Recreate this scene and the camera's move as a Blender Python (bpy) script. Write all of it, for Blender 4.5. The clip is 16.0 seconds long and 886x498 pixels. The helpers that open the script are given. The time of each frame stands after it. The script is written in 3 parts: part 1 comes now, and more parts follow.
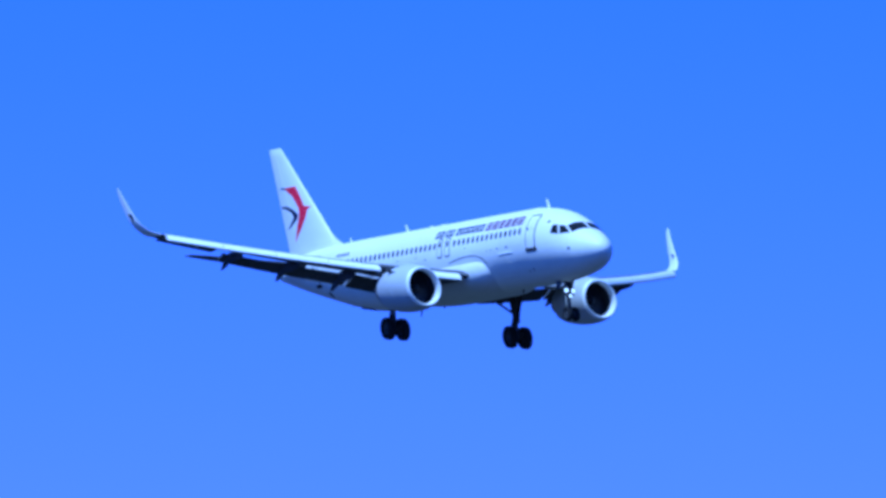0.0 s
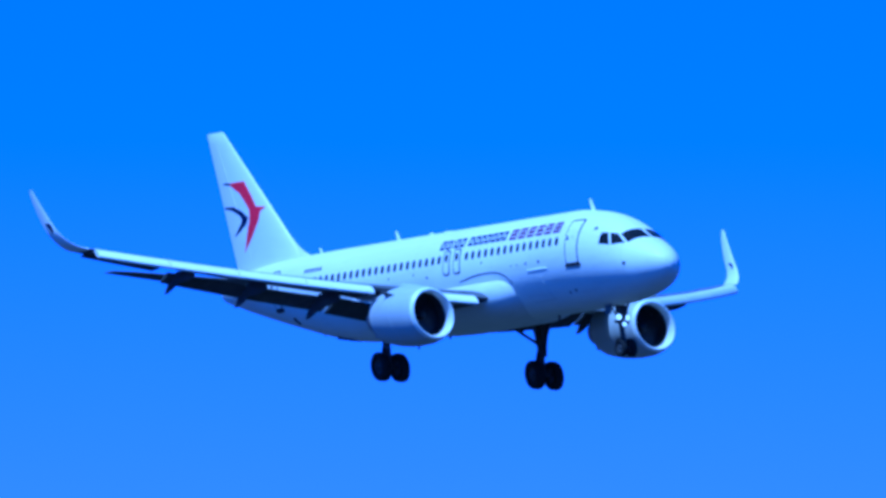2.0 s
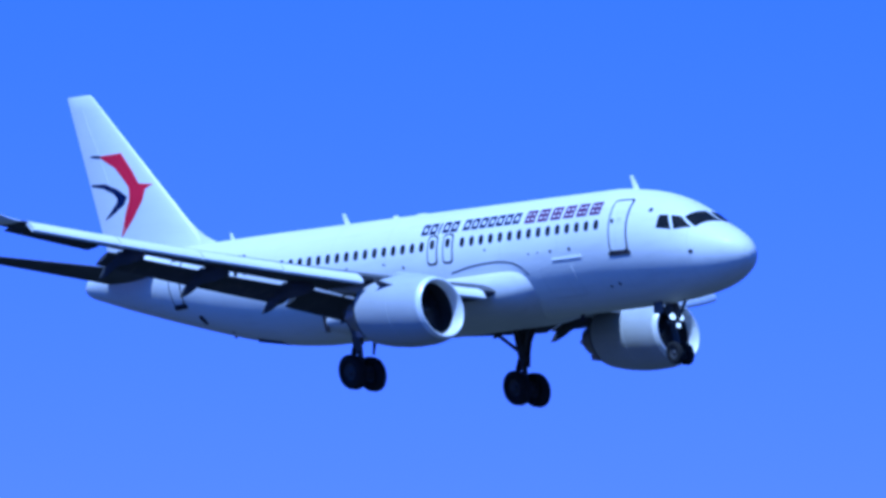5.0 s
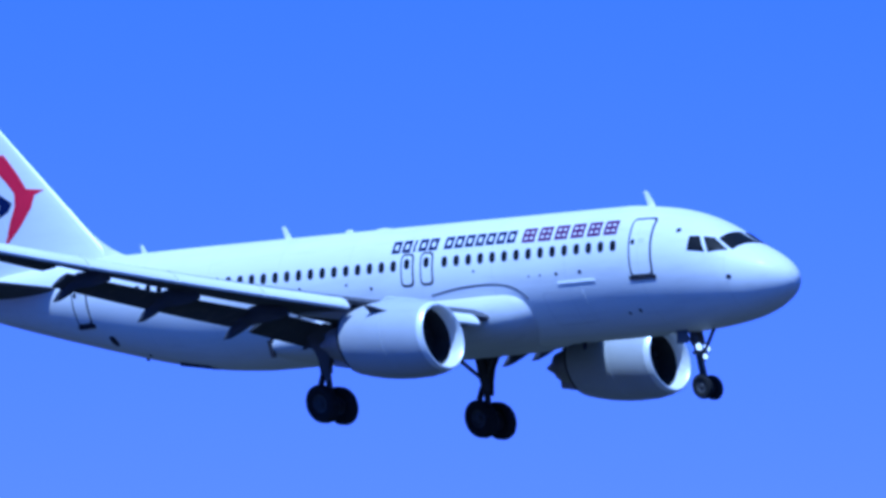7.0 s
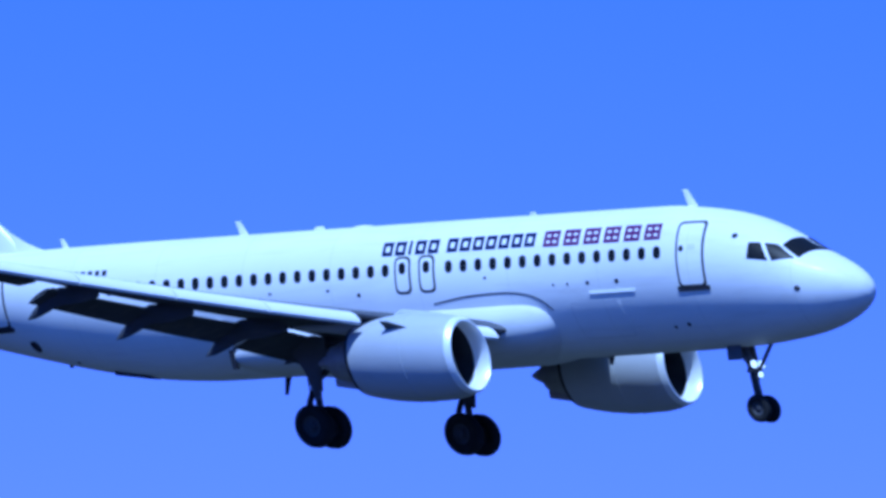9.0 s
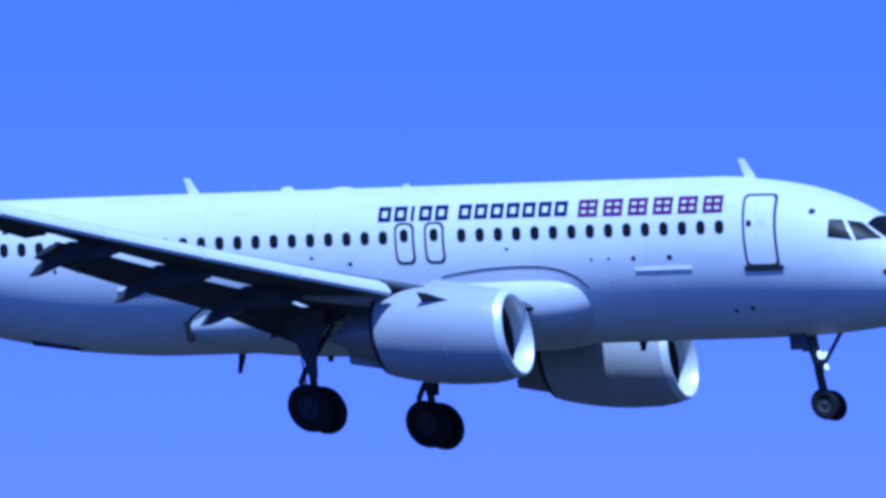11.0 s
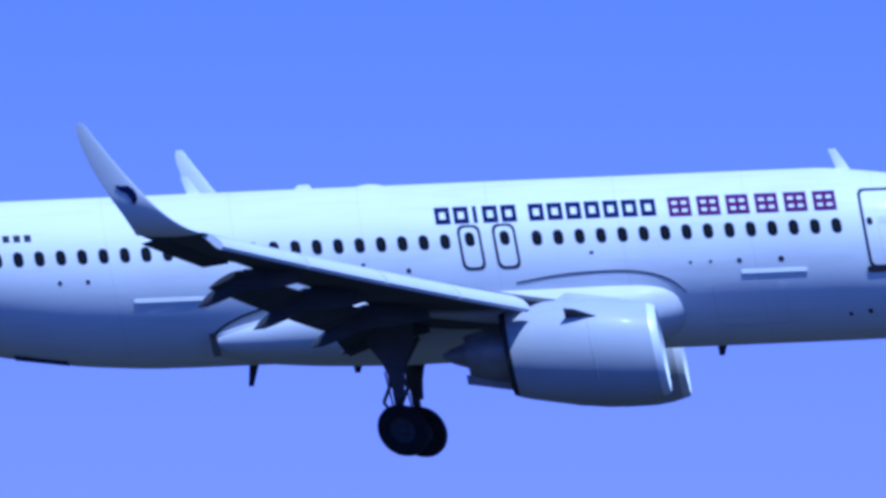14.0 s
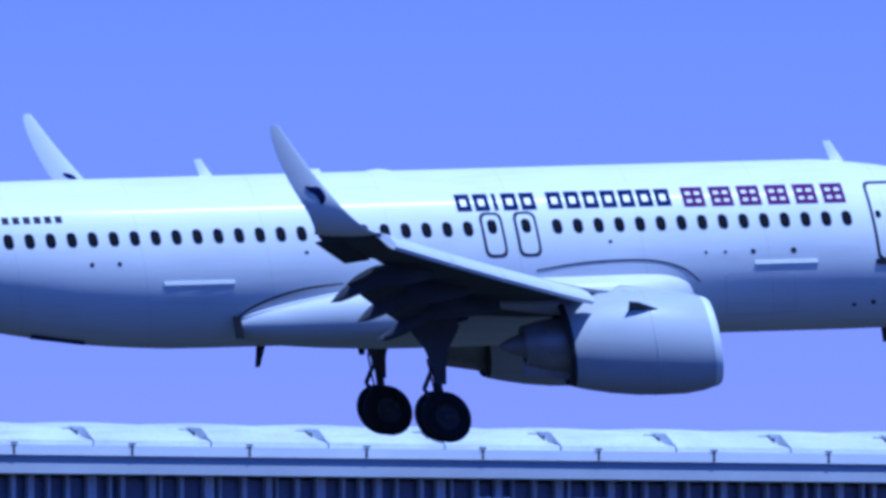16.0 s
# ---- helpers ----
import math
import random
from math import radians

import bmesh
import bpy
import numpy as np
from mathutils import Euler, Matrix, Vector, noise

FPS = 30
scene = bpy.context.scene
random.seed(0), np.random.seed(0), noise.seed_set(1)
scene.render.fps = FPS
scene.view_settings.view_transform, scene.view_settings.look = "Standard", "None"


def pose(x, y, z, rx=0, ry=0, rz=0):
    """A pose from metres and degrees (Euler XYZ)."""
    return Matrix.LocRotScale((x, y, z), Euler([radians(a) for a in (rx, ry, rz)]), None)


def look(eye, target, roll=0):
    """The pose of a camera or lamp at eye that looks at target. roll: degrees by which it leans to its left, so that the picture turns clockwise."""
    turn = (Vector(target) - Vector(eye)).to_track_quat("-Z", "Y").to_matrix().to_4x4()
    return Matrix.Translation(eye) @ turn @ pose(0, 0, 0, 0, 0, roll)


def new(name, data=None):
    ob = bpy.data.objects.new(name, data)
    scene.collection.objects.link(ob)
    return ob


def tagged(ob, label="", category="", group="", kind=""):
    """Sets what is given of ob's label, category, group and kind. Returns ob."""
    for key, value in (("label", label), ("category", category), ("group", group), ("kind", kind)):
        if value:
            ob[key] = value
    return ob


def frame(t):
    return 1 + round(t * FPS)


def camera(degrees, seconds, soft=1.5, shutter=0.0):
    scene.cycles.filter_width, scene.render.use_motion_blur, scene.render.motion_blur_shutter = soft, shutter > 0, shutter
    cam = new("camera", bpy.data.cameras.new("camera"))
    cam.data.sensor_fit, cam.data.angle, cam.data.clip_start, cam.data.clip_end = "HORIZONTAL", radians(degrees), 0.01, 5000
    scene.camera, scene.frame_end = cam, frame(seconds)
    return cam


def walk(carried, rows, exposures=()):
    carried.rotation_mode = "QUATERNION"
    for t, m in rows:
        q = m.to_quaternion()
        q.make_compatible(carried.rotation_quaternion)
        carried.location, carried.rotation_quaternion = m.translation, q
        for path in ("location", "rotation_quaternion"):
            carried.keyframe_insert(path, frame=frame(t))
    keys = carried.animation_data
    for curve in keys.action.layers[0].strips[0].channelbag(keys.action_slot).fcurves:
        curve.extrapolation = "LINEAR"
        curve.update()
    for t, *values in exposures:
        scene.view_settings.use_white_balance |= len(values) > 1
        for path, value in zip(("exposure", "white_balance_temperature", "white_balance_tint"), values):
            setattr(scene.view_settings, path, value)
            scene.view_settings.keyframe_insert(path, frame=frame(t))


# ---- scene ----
EYE = (0.0, 0.0, 1.7)
cam = camera(2.433, 16.0, soft=3.4)

# seconds, bearing to the right of +y, pitch, lean, all in degrees
CAMERA_ROWS = [
    (0.0, -60.3094, 4.0404, -0.227), (0.5, -59.9052, 4.0275, -0.125), (1.0, -59.3661, 3.9625, 0.003), (1.5, -58.7760, 3.9871, -0.131),
    (2.0, -58.0215, 4.0332, -0.088), (2.5, -57.1128, 4.1127, -0.267), (3.0, -55.9951, 4.0862, 0.115), (3.5, -54.6659, 4.1195, -0.070),
    (4.0, -53.1275, 4.1240, -0.069), (4.2, -52.4040, 4.1641, -0.069), (4.5, -51.3002, 4.1584, -0.042), (5.0, -49.3444, 4.1230, 0.002),
    (5.5, -47.3326, 4.0670, 0.047), (6.0, -45.3674, 4.0043, 0.091), (6.3, -44.2536, 3.9693, 0.118), (6.5, -43.5020, 4.0032, 0.118),
    (7.0, -41.8636, 4.0128, 0.075), (7.5, -39.8302, 3.9203, 0.047), (8.0, -37.9087, 3.9002, 0.121), (8.5, -36.1656, 3.9027, 0.124),
    (9.0, -34.3370, 3.8632, -0.062), (9.2, -33.4444, 3.8191, -0.062), (9.5, -31.9715, 3.7825, -0.050), (10.0, -29.3115, 3.7240, -0.030),
    (10.5, -26.4627, 3.6586, -0.011), (11.0, -23.5032, 3.5746, 0.009), (11.3, -21.7069, 3.5104, 0.021), (11.5, -20.5505, 3.4130, 0.021),
    (12.0, -17.4883, 3.3104, -0.046), (12.5, -14.3422, 3.1992, 0.038), (13.0, -10.9361, 3.1375, 0.032), (13.5, -7.1062, 2.9542, 0.070),
    (14.0, -3.2705, 2.7531, 0.070), (14.5, 0.3014, 2.5733, 0.035), (15.0, 3.8425, 2.4778, -0.083), (15.5, 7.2909, 2.2088, -0.045),
    (16.0, 10.8348, 1.9988, -0.017),
]


def aim(bearing, pitch, lean):
    return pose(*EYE, 90 + pitch, 0, -bearing) @ pose(0, 0, 0, 0, 0, -lean)


walk(cam, [(t, aim(b, p, l)) for t, b, p, l in CAMERA_ROWS],
     exposures=[(0.0, 0.06, 3800, 5), (0.4, 0.05, 3720, 4), (0.6, 0.0, 3500, 3), (1.0, 0.0, 3150, 2), (1.5, 0.0, 3400, 5), (2.0, -0.03, 3330, 5),
                (2.5, 0.0, 3950, 7), (3.0, 0.0, 3430, 4), (3.5, 0.0, 3880, 6), (9.0, 0.0, 4030, 7), (12.0, -0.11, 4050, 11), (14.0, -0.1, 4200, 12), (16.0, -0.09, 4230, 11)])

# seconds, place of the wing box, heading, nose up, right wing down
AIRCRAFT_ROWS = [
    (0.0, -1011.67, 578.90, 83.48, -0.71, 1.58, -1.46), (0.5, -985.73, 574.31, 80.97, -0.74, 1.69, -0.54),
    (0.9, -969.06, 574.31, 79.48, -0.75, 1.69, -0.07), (1.0, -819.76, 488.03, 67.47, -0.76, 1.68, -0.01),
    (1.5, -791.22, 482.57, 65.69, -0.75, 1.52, -0.00), (2.0, -766.37, 480.99, 64.34, -0.80, 1.46, -0.61),
    (2.5, -735.44, 478.10, 62.75, -0.79, 1.63, -1.54), (3.0, -699.08, 473.96, 60.95, -0.71, 1.88, -2.12),
    (3.5, -666.40, 474.37, 59.61, -0.71, 1.96, -2.49), (4.0, -631.42, 475.65, 58.14, -0.62, 1.76, -2.35),
    (4.2, -620.26, 479.19, 57.79, -0.60, 1.73, -2.25), (4.5, -603.07, 484.89, 57.11, -0.56, 1.68, -2.10),
    (5.0, -573.71, 494.66, 55.65, -0.51, 1.60, -1.85), (5.5, -544.17, 503.79, 53.96, -0.45, 1.52, -1.60),
    (6.0, -515.37, 511.28, 52.23, -0.39, 1.43, -1.36), (6.3, -498.86, 514.66, 51.25, -0.36, 1.39, -1.21),
    (6.5, -488.30, 516.36, 50.64, -0.34, 1.35, -1.11), (7.0, -460.99, 515.30, 48.90, -0.29, 1.30, -1.06),
    (7.5, -427.69, 513.52, 47.12, -0.24, 1.38, -1.17), (8.0, -399.37, 513.59, 45.50, -0.25, 1.39, -0.46),
    (8.5, -376.30, 514.82, 44.02, -0.30, 1.29, 0.75), (9.0, -350.21, 513.43, 42.34, -0.24, 1.09, 1.10),
    (9.2, -338.29, 513.43, 41.69, -0.22, 1.01, 0.96), (9.5, -319.84, 513.59, 40.75, -0.20, 0.89, 0.75),
    (10.0, -287.90, 513.86, 39.26, -0.15, 0.68, 0.40), (10.5, -255.15, 513.52, 37.75, -0.10, 0.47, 0.06),
    (11.0, -222.33, 512.06, 36.11, -0.06, 0.27, -0.29), (11.3, -202.93, 510.49, 35.02, -0.03, 0.14, -0.50),
    (11.5, -190.21, 509.12, 34.24, -0.01, 0.06, -0.64), (12.0, -159.27, 509.14, 32.53, 0.04, 0.43, -0.69),
    (12.5, -129.92, 512.64, 30.97, 0.08, 0.93, -0.55), (13.0, -99.85, 520.94, 29.67, -0.12, 1.52, -0.24),
    (13.5, -63.55, 521.04, 27.96, 0.16, 1.96, 0.54), (14.0, -28.23, 519.57, 26.25, 0.03, 2.18, 1.98),
    (14.5, 4.03, 521.11, 24.72, -0.11, 2.08, 3.05), (15.0, 36.09, 524.51, 23.30, 0.11, 1.90, 3.78),
    (15.5, 67.80, 519.67, 21.44, 0.12, 1.89, 3.38), (16.0, 100.60, 517.44, 19.99, 0.0, 2.02, 2.75),
]


# ---- light ----
SUN_ELEVATION, SUN_BEARING = 62.0, 160.0   # bearing clockwise from +y


def make_world():
    world = bpy.data.worlds.new("sky")
    scene.world = world
    world.use_nodes = True
    nt = world.node_tree
    nt.nodes.clear()
    out = nt.nodes.new("ShaderNodeOutputWorld")
    back = nt.nodes.new("ShaderNodeBackground")
    sky = nt.nodes.new("ShaderNodeTexSky")
    sky.sky_type = "NISHITA"
    sky.sun_disc = False
    sky.sun_elevation = radians(SUN_ELEVATION)
    sky.sun_rotation = radians(SUN_BEARING)
    sky.air_density, sky.dust_density, sky.ozone_density = 1.0, 0.3, 4.0
    tint = nt.nodes.new("ShaderNodeMix")
    tint.data_type, tint.blend_type = "RGBA", "MULTIPLY"
    tint.inputs[0].default_value = 1.0
    # haze thins with the height over the horizon
    geo = nt.nodes.new("ShaderNodeTexCoord")
    sep = nt.nodes.new("ShaderNodeSeparateXYZ")
    ramp = nt.nodes.new("ShaderNodeValToRGB")
    ramp.color_ramp.interpolation = "EASE"
    ramp.color_ramp.elements[0].position, ramp.color_ramp.elements[0].color = 0.0, (0.54, 0.455, 1.0, 1)
    ramp.color_ramp.elements[1].position, ramp.color_ramp.elements[1].color = 0.10, (0.265, 0.278, 1.0, 1)
    high = ramp.color_ramp.elements.new(0.40)
    high.color = (0.46, 0.62, 1.0, 1)
    nt.links.new(geo.outputs["Generated"], sep.inputs[0])
    nt.links.new(sep.outputs["Z"], ramp.inputs[0])
    nt.links.new(sky.outputs[0], tint.inputs[6])
    nt.links.new(ramp.outputs[0], tint.inputs[7])
    nt.links.new(tint.outputs[2], back.inputs[0])
    back.inputs[1].default_value = 0.12
    nt.links.new(back.outputs[0], out.inputs[0])


make_world()
sun = new("sun", bpy.data.lights.new("sun", "SUN"))
sun.data.energy, sun.data.angle, sun.data.color = 4.0, radians(0.5), (1.0, 0.95, 0.88)
_b, _e = radians(SUN_BEARING), radians(SUN_ELEVATION)
_to_sun = Vector((math.sin(_b) * math.cos(_e), math.cos(_b) * math.cos(_e), math.sin(_e)))
sun.matrix_world = look(tuple(_to_sun * 400), (0, 0, 0))

# ---- materials ----


def material(name, color, rough=0.5, metal=0.0, coat=0.0, vary=0.12, scale=3.0, bump=0.0, grime=0.0, fine=40.0, spec=0.5):
    """A painted or bare surface with broad stains and fine grain."""
    m = bpy.data.materials.new(name)
    m.use_nodes = True
    nt = m.node_tree
    b = nt.nodes["Principled BSDF"]
    b.inputs["Roughness"].default_value = rough
    b.inputs["Metallic"].default_value = metal
    b.inputs["Specular IOR Level"].default_value = spec
    b.inputs["Coat Weight"].default_value = coat
    b.inputs["Coat Roughness"].default_value = 0.15
    co = nt.nodes.new("ShaderNodeTexCoord")
    big = nt.nodes.new("ShaderNodeTexNoise")
    big.inputs["Scale"].default_value = scale
    big.inputs["Detail"].default_value = 5.0
    small = nt.nodes.new("ShaderNodeTexNoise")
    small.inputs["Scale"].default_value = fine
    small.inputs["Detail"].default_value = 3.0
    add = nt.nodes.new("ShaderNodeMath")
    add.operation = "MULTIPLY_ADD"
    add.inputs[1].default_value = 0.35
    rng = nt.nodes.new("ShaderNodeMapRange")
    rng.inputs["From Min"].default_value, rng.inputs["From Max"].default_value = 0.45, 0.95
    rng.inputs["To Min"].default_value, rng.inputs["To Max"].default_value = 1.0 - vary, 1.0 + vary * 0.4
    mix = nt.nodes.new("ShaderNodeMix")
    mix.data_type, mix.blend_type = "RGBA", "MULTIPLY"
    mix.inputs[0].default_value = 1.0
    mix.inputs[6].default_value = (*color, 1)
    nt.links.new(co.outputs["Object"], big.inputs["Vector"])
    nt.links.new(co.outputs["Object"], small.inputs["Vector"])
    nt.links.new(small.outputs["Fac"], add.inputs[0])
    nt.links.new(big.outputs["Fac"], add.inputs[2])
    nt.links.new(add.outputs[0], rng.inputs["Value"])
    nt.links.new(rng.outputs[0], mix.inputs[7])
    last = mix.outputs[2]
    if grime:
        # streaks drawn out along the airflow
        mp = nt.nodes.new("ShaderNodeMapping")
        mp.inputs["Scale"].default_value = (0.25, 2.2, 2.2)
        st = nt.nodes.new("ShaderNodeTexNoise")
        st.inputs["Scale"].default_value, st.inputs["Detail"].default_value = 2.0, 6.0
        r2 = nt.nodes.new("ShaderNodeMapRange")
        r2.inputs["From Min"].default_value, r2.inputs["From Max"].default_value = 0.52, 0.75
        r2.inputs["To Min"].default_value, r2.inputs["To Max"].default_value = 0.0, grime
        dirt = nt.nodes.new("ShaderNodeMix")
        dirt.data_type = "RGBA"
        dirt.inputs[7].default_value = (0.22, 0.20, 0.18, 1)
        nt.links.new(co.outputs["Object"], mp.inputs["Vector"])
        nt.links.new(mp.outputs[0], st.inputs["Vector"])
        nt.links.new(st.outputs["Fac"], r2.inputs["Value"])
        nt.links.new(r2.outputs[0], dirt.inputs[0])
        nt.links.new(last, dirt.inputs[6])
        last = dirt.outputs[2]
    nt.links.new(last, b.inputs["Base Color"])
    if bump:
        bp = nt.nodes.new("ShaderNodeBump")
        bp.inputs["Strength"].default_value, bp.inputs["Distance"].default_value = bump, 0.02
        nt.links.new(small.outputs["Fac"], bp.inputs["Height"])
        nt.links.new(bp.outputs[0], b.inputs["Normal"])
    return m


def fuselage_paint():
    """White paint with thin lap joints between the skin panels."""
    m = material("white_fuselage_paint", (0.80, 0.80, 0.80), 0.50, coat=0.03, vary=0.05, scale=0.5, grime=0.12, spec=0.3)
    nt = m.node_tree
    b = nt.nodes["Principled BSDF"]
    src = b.inputs["Base Color"].links[0].from_socket
    co = nt.nodes.new("ShaderNodeTexCoord")
    sep = nt.nodes.new("ShaderNodeSeparateXYZ")
    nt.links.new(co.outputs["Object"], sep.inputs[0])
    div = nt.nodes.new("ShaderNodeMath")
    div.operation = "DIVIDE"
    div.inputs[1].default_value = 3.2
    fr = nt.nodes.new("ShaderNodeMath")
    fr.operation = "FRACT"
    lt = nt.nodes.new("ShaderNodeMath")
    lt.operation = "LESS_THAN"
    lt.inputs[1].default_value = 0.008
    sk = nt.nodes.new("ShaderNodeMath")
    sk.operation = "MULTIPLY_ADD"
    sk.inputs[1].default_value = VIEW_RAKE
    nt.links.new(sep.outputs["Z"], sk.inputs[0])
    nt.links.new(sep.outputs["X"], sk.inputs[2])
    nt.links.new(sk.outputs[0], div.inputs[0])
    nt.links.new(div.outputs[0], fr.inputs[0])
    nt.links.new(fr.outputs[0], lt.inputs[0])
    mul = nt.nodes.new("ShaderNodeMath")
    mul.operation = "MULTIPLY"
    mul.inputs[1].default_value = 0.18
    nt.links.new(lt.outputs[0], mul.inputs[0])
    mix = nt.nodes.new("ShaderNodeMix")
    mix.data_type = "RGBA"
    mix.inputs[7].default_value = (0.30, 0.30, 0.32, 1)
    nt.links.new(mul.outputs[0], mix.inputs[0])
    nt.links.new(src, mix.inputs[6])
    nt.links.new(mix.outputs[2], b.inputs["Base Color"])
    return m


VIEW_RAKE, VIEW_TALL, VIEW_LEAN = 0.153, 1.05, 0.05   # rake aft, stretch in height, lean to starboard, fitted to the camera's view

WHITE = fuselage_paint()
FIN_WHITE = material("white_fin_paint", (0.82, 0.82, 0.82), 0.38, coat=0.3, vary=0.05, scale=0.6, grime=0.05)
# wing and flap greys are darkened to put underside shade into the paint
WING_SHADE_GREY = material("shade_dark_wing_grey", (0.12, 0.125, 0.145), 0.65, vary=0.16, scale=0.7, grime=0.25, spec=0.0)
FLAP_SHADE_GREY = material("shade_dark_flap_grey", (0.09, 0.095, 0.115), 0.65, vary=0.18, scale=1.2, grime=0.3, spec=0.0)
FAIRING = material("grey_fairing_paint", (0.70, 0.70, 0.71), 0.50, coat=0.02, vary=0.08, scale=0.6, grime=0.15, spec=0.3)
# cowl white toned down to mid-grey, with the nacelle's shade in its colour
COWL_SHADE = material("shade_dark_cowl_white", (0.50, 0.51, 0.54), 0.45, coat=0.03, vary=0.07, scale=0.8, grime=0.12, spec=0.25)
LIP = material("bare_aluminium", (0.90, 0.91, 0.92), 0.38, metal=0.15, vary=0.06, scale=2.0)
HOT = material("heat_stained_titanium", (0.36, 0.34, 0.33), 0.5, metal=0.5, vary=0.3, scale=2.0)
FAN = material("dark_fan_titanium", (0.035, 0.036, 0.04), 0.5, metal=0.4, vary=0.3, scale=2.0)
DUCT = material("dark_duct_lining", (0.03, 0.03, 0.032), 0.7, vary=0.3, scale=3.0)
TYRE = material("black_rubber", (0.022, 0.022, 0.023), 0.9, vary=0.3, scale=4.0, bump=0.2, spec=0.15)
HUB = material("grey_hub_metal", (0.07, 0.07, 0.075), 0.6, metal=0.2, vary=0.3, scale=6.0, spec=0.2)
GEAR = material("grey_gear_paint", (0.08, 0.08, 0.085), 0.6, vary=0.3, scale=5.0, spec=0.1)
GEAR_DOOR = material("gear_door_paint", (0.12, 0.12, 0.13), 0.6, vary=0.25, scale=2.0, spec=0.1)
GLASS = material("dark_window_glass", (0.012, 0.013, 0.016), 0.35, vary=0.1, scale=5.0, spec=0.08)
SEAL = material("dark_door_seal", (0.04, 0.04, 0.05), 0.7, vary=0.2, scale=8.0, spec=0.1)
NAVY = material("navy_blue_paint", (0.010, 0.014, 0.075), 0.7, vary=0.1, scale=3.0, spec=0.08)
RED = material("red_paint", (0.60, 0.014, 0.055), 0.6, vary=0.08, scale=2.0, spec=0.15)
MAUVE = material("dull_red_paint", (0.10, 0.018, 0.11), 0.7, vary=0.1, scale=3.0, spec=0.08)
PALE = material("pale_strip_paint", (0.86, 0.86, 0.86), 0.3, vary=0.05, scale=3.0)
LAMP_GLASS = material("clear_lamp_glass", (0.9, 0.9, 0.9), 0.1, vary=0.02, scale=3.0)
LAMP_GLASS.node_tree.nodes["Principled BSDF"].inputs["Emission Color"].default_value = (1.0, 0.97, 0.9, 1)
LAMP_GLASS.node_tree.nodes["Principled BSDF"].inputs["Emission Strength"].default_value = 1.3

# ---- mesh tools ----


def mesh_of(name, verts, faces, smooth):
    me = bpy.data.meshes.new(name)
    me.from_pydata([tuple(v) for v in verts], [], faces)
    if smooth:
        me.polygons.foreach_set("use_smooth", [True] * len(me.polygons))
    bm = bmesh.new()
    bm.from_mesh(me)
    bmesh.ops.recalc_face_normals(bm, faces=bm.faces)
    if smooth:
        for e in bm.edges:
            if len(e.link_faces) == 2 and e.calc_face_angle(0) > radians(38):
                e.smooth = False
    bm.to_mesh(me)
    bm.free()
    return me


def part(name, geo, mat, parent, label="", smooth=True):
    """One mesh under a thing or under a part; geo is (verts, faces)."""
    me = mesh_of(name, geo[0], geo[1], smooth)
    me.materials.append(mat)
    ob = new(name, me)
    ob.parent = parent
    if label:
        tagged(ob, label=label)
    return ob


def join(*geos):
    verts, faces = [], []
    for v, f in geos:
        k = len(verts)
        verts += list(v)
        faces += [tuple(i + k for i in q) for q in f]
    return verts, faces


def loft(rings, cap0=True, cap1=True, closed=True):
    n = len(rings[0])
    verts = [p for r in rings for p in r]
    faces = []
    for i in range(len(rings) - 1):
        for j in range(n if closed else n - 1):
            a, b = i * n + j, i * n + (j + 1) % n
            faces.append((a, b, b + n, a + n))
    if cap0:
        faces.append(tuple(range(n)))
    if cap1:
        faces.append(tuple(range((len(rings) - 1) * n, len(rings) * n)))
    return verts, faces


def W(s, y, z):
    """Aircraft station (metres aft of the nose), starboard, up: to the thing's own space, sheared and stretched to fit
    the camera's view.
    """
    zz = z * VIEW_TALL
    return Vector((15.0 - (s + VIEW_RAKE * zz), -(y + VIEW_LEAN * zz), zz))


def Wg(geo):
    return [W(*v) for v in geo[0]], geo[1]


def curve(table, x):
    """Monotone cubic through rows of (x, values)."""
    xs = [r[0] for r in table]
    if x <= xs[0]:
        return table[0][1:]
    if x >= xs[-1]:
        return table[-1][1:]
    i = max(k for k in range(len(xs) - 1) if xs[k] <= x)
    out = []
    for c in range(1, len(table[0])):
        def slope(k):
            if k == 0 or k == len(xs) - 1:
                j = min(k, len(xs) - 2)
                return (table[j + 1][c] - table[j][c]) / (xs[j + 1] - xs[j])
            d0 = (table[k][c] - table[k - 1][c]) / (xs[k] - xs[k - 1])
            d1 = (table[k + 1][c] - table[k][c]) / (xs[k + 1] - xs[k])
            return 0.0 if d0 * d1 <= 0 else 2 * d0 * d1 / (d0 + d1)
        h = xs[i + 1] - xs[i]
        t = (x - xs[i]) / h
        out.append((2 * t**3 - 3 * t**2 + 1) * table[i][c] + (t**3 - 2 * t**2 + t) * h * slope(i)
                   + (3 * t**2 - 2 * t**3) * table[i + 1][c] + (t**3 - t**2) * h * slope(i + 1))
    return out


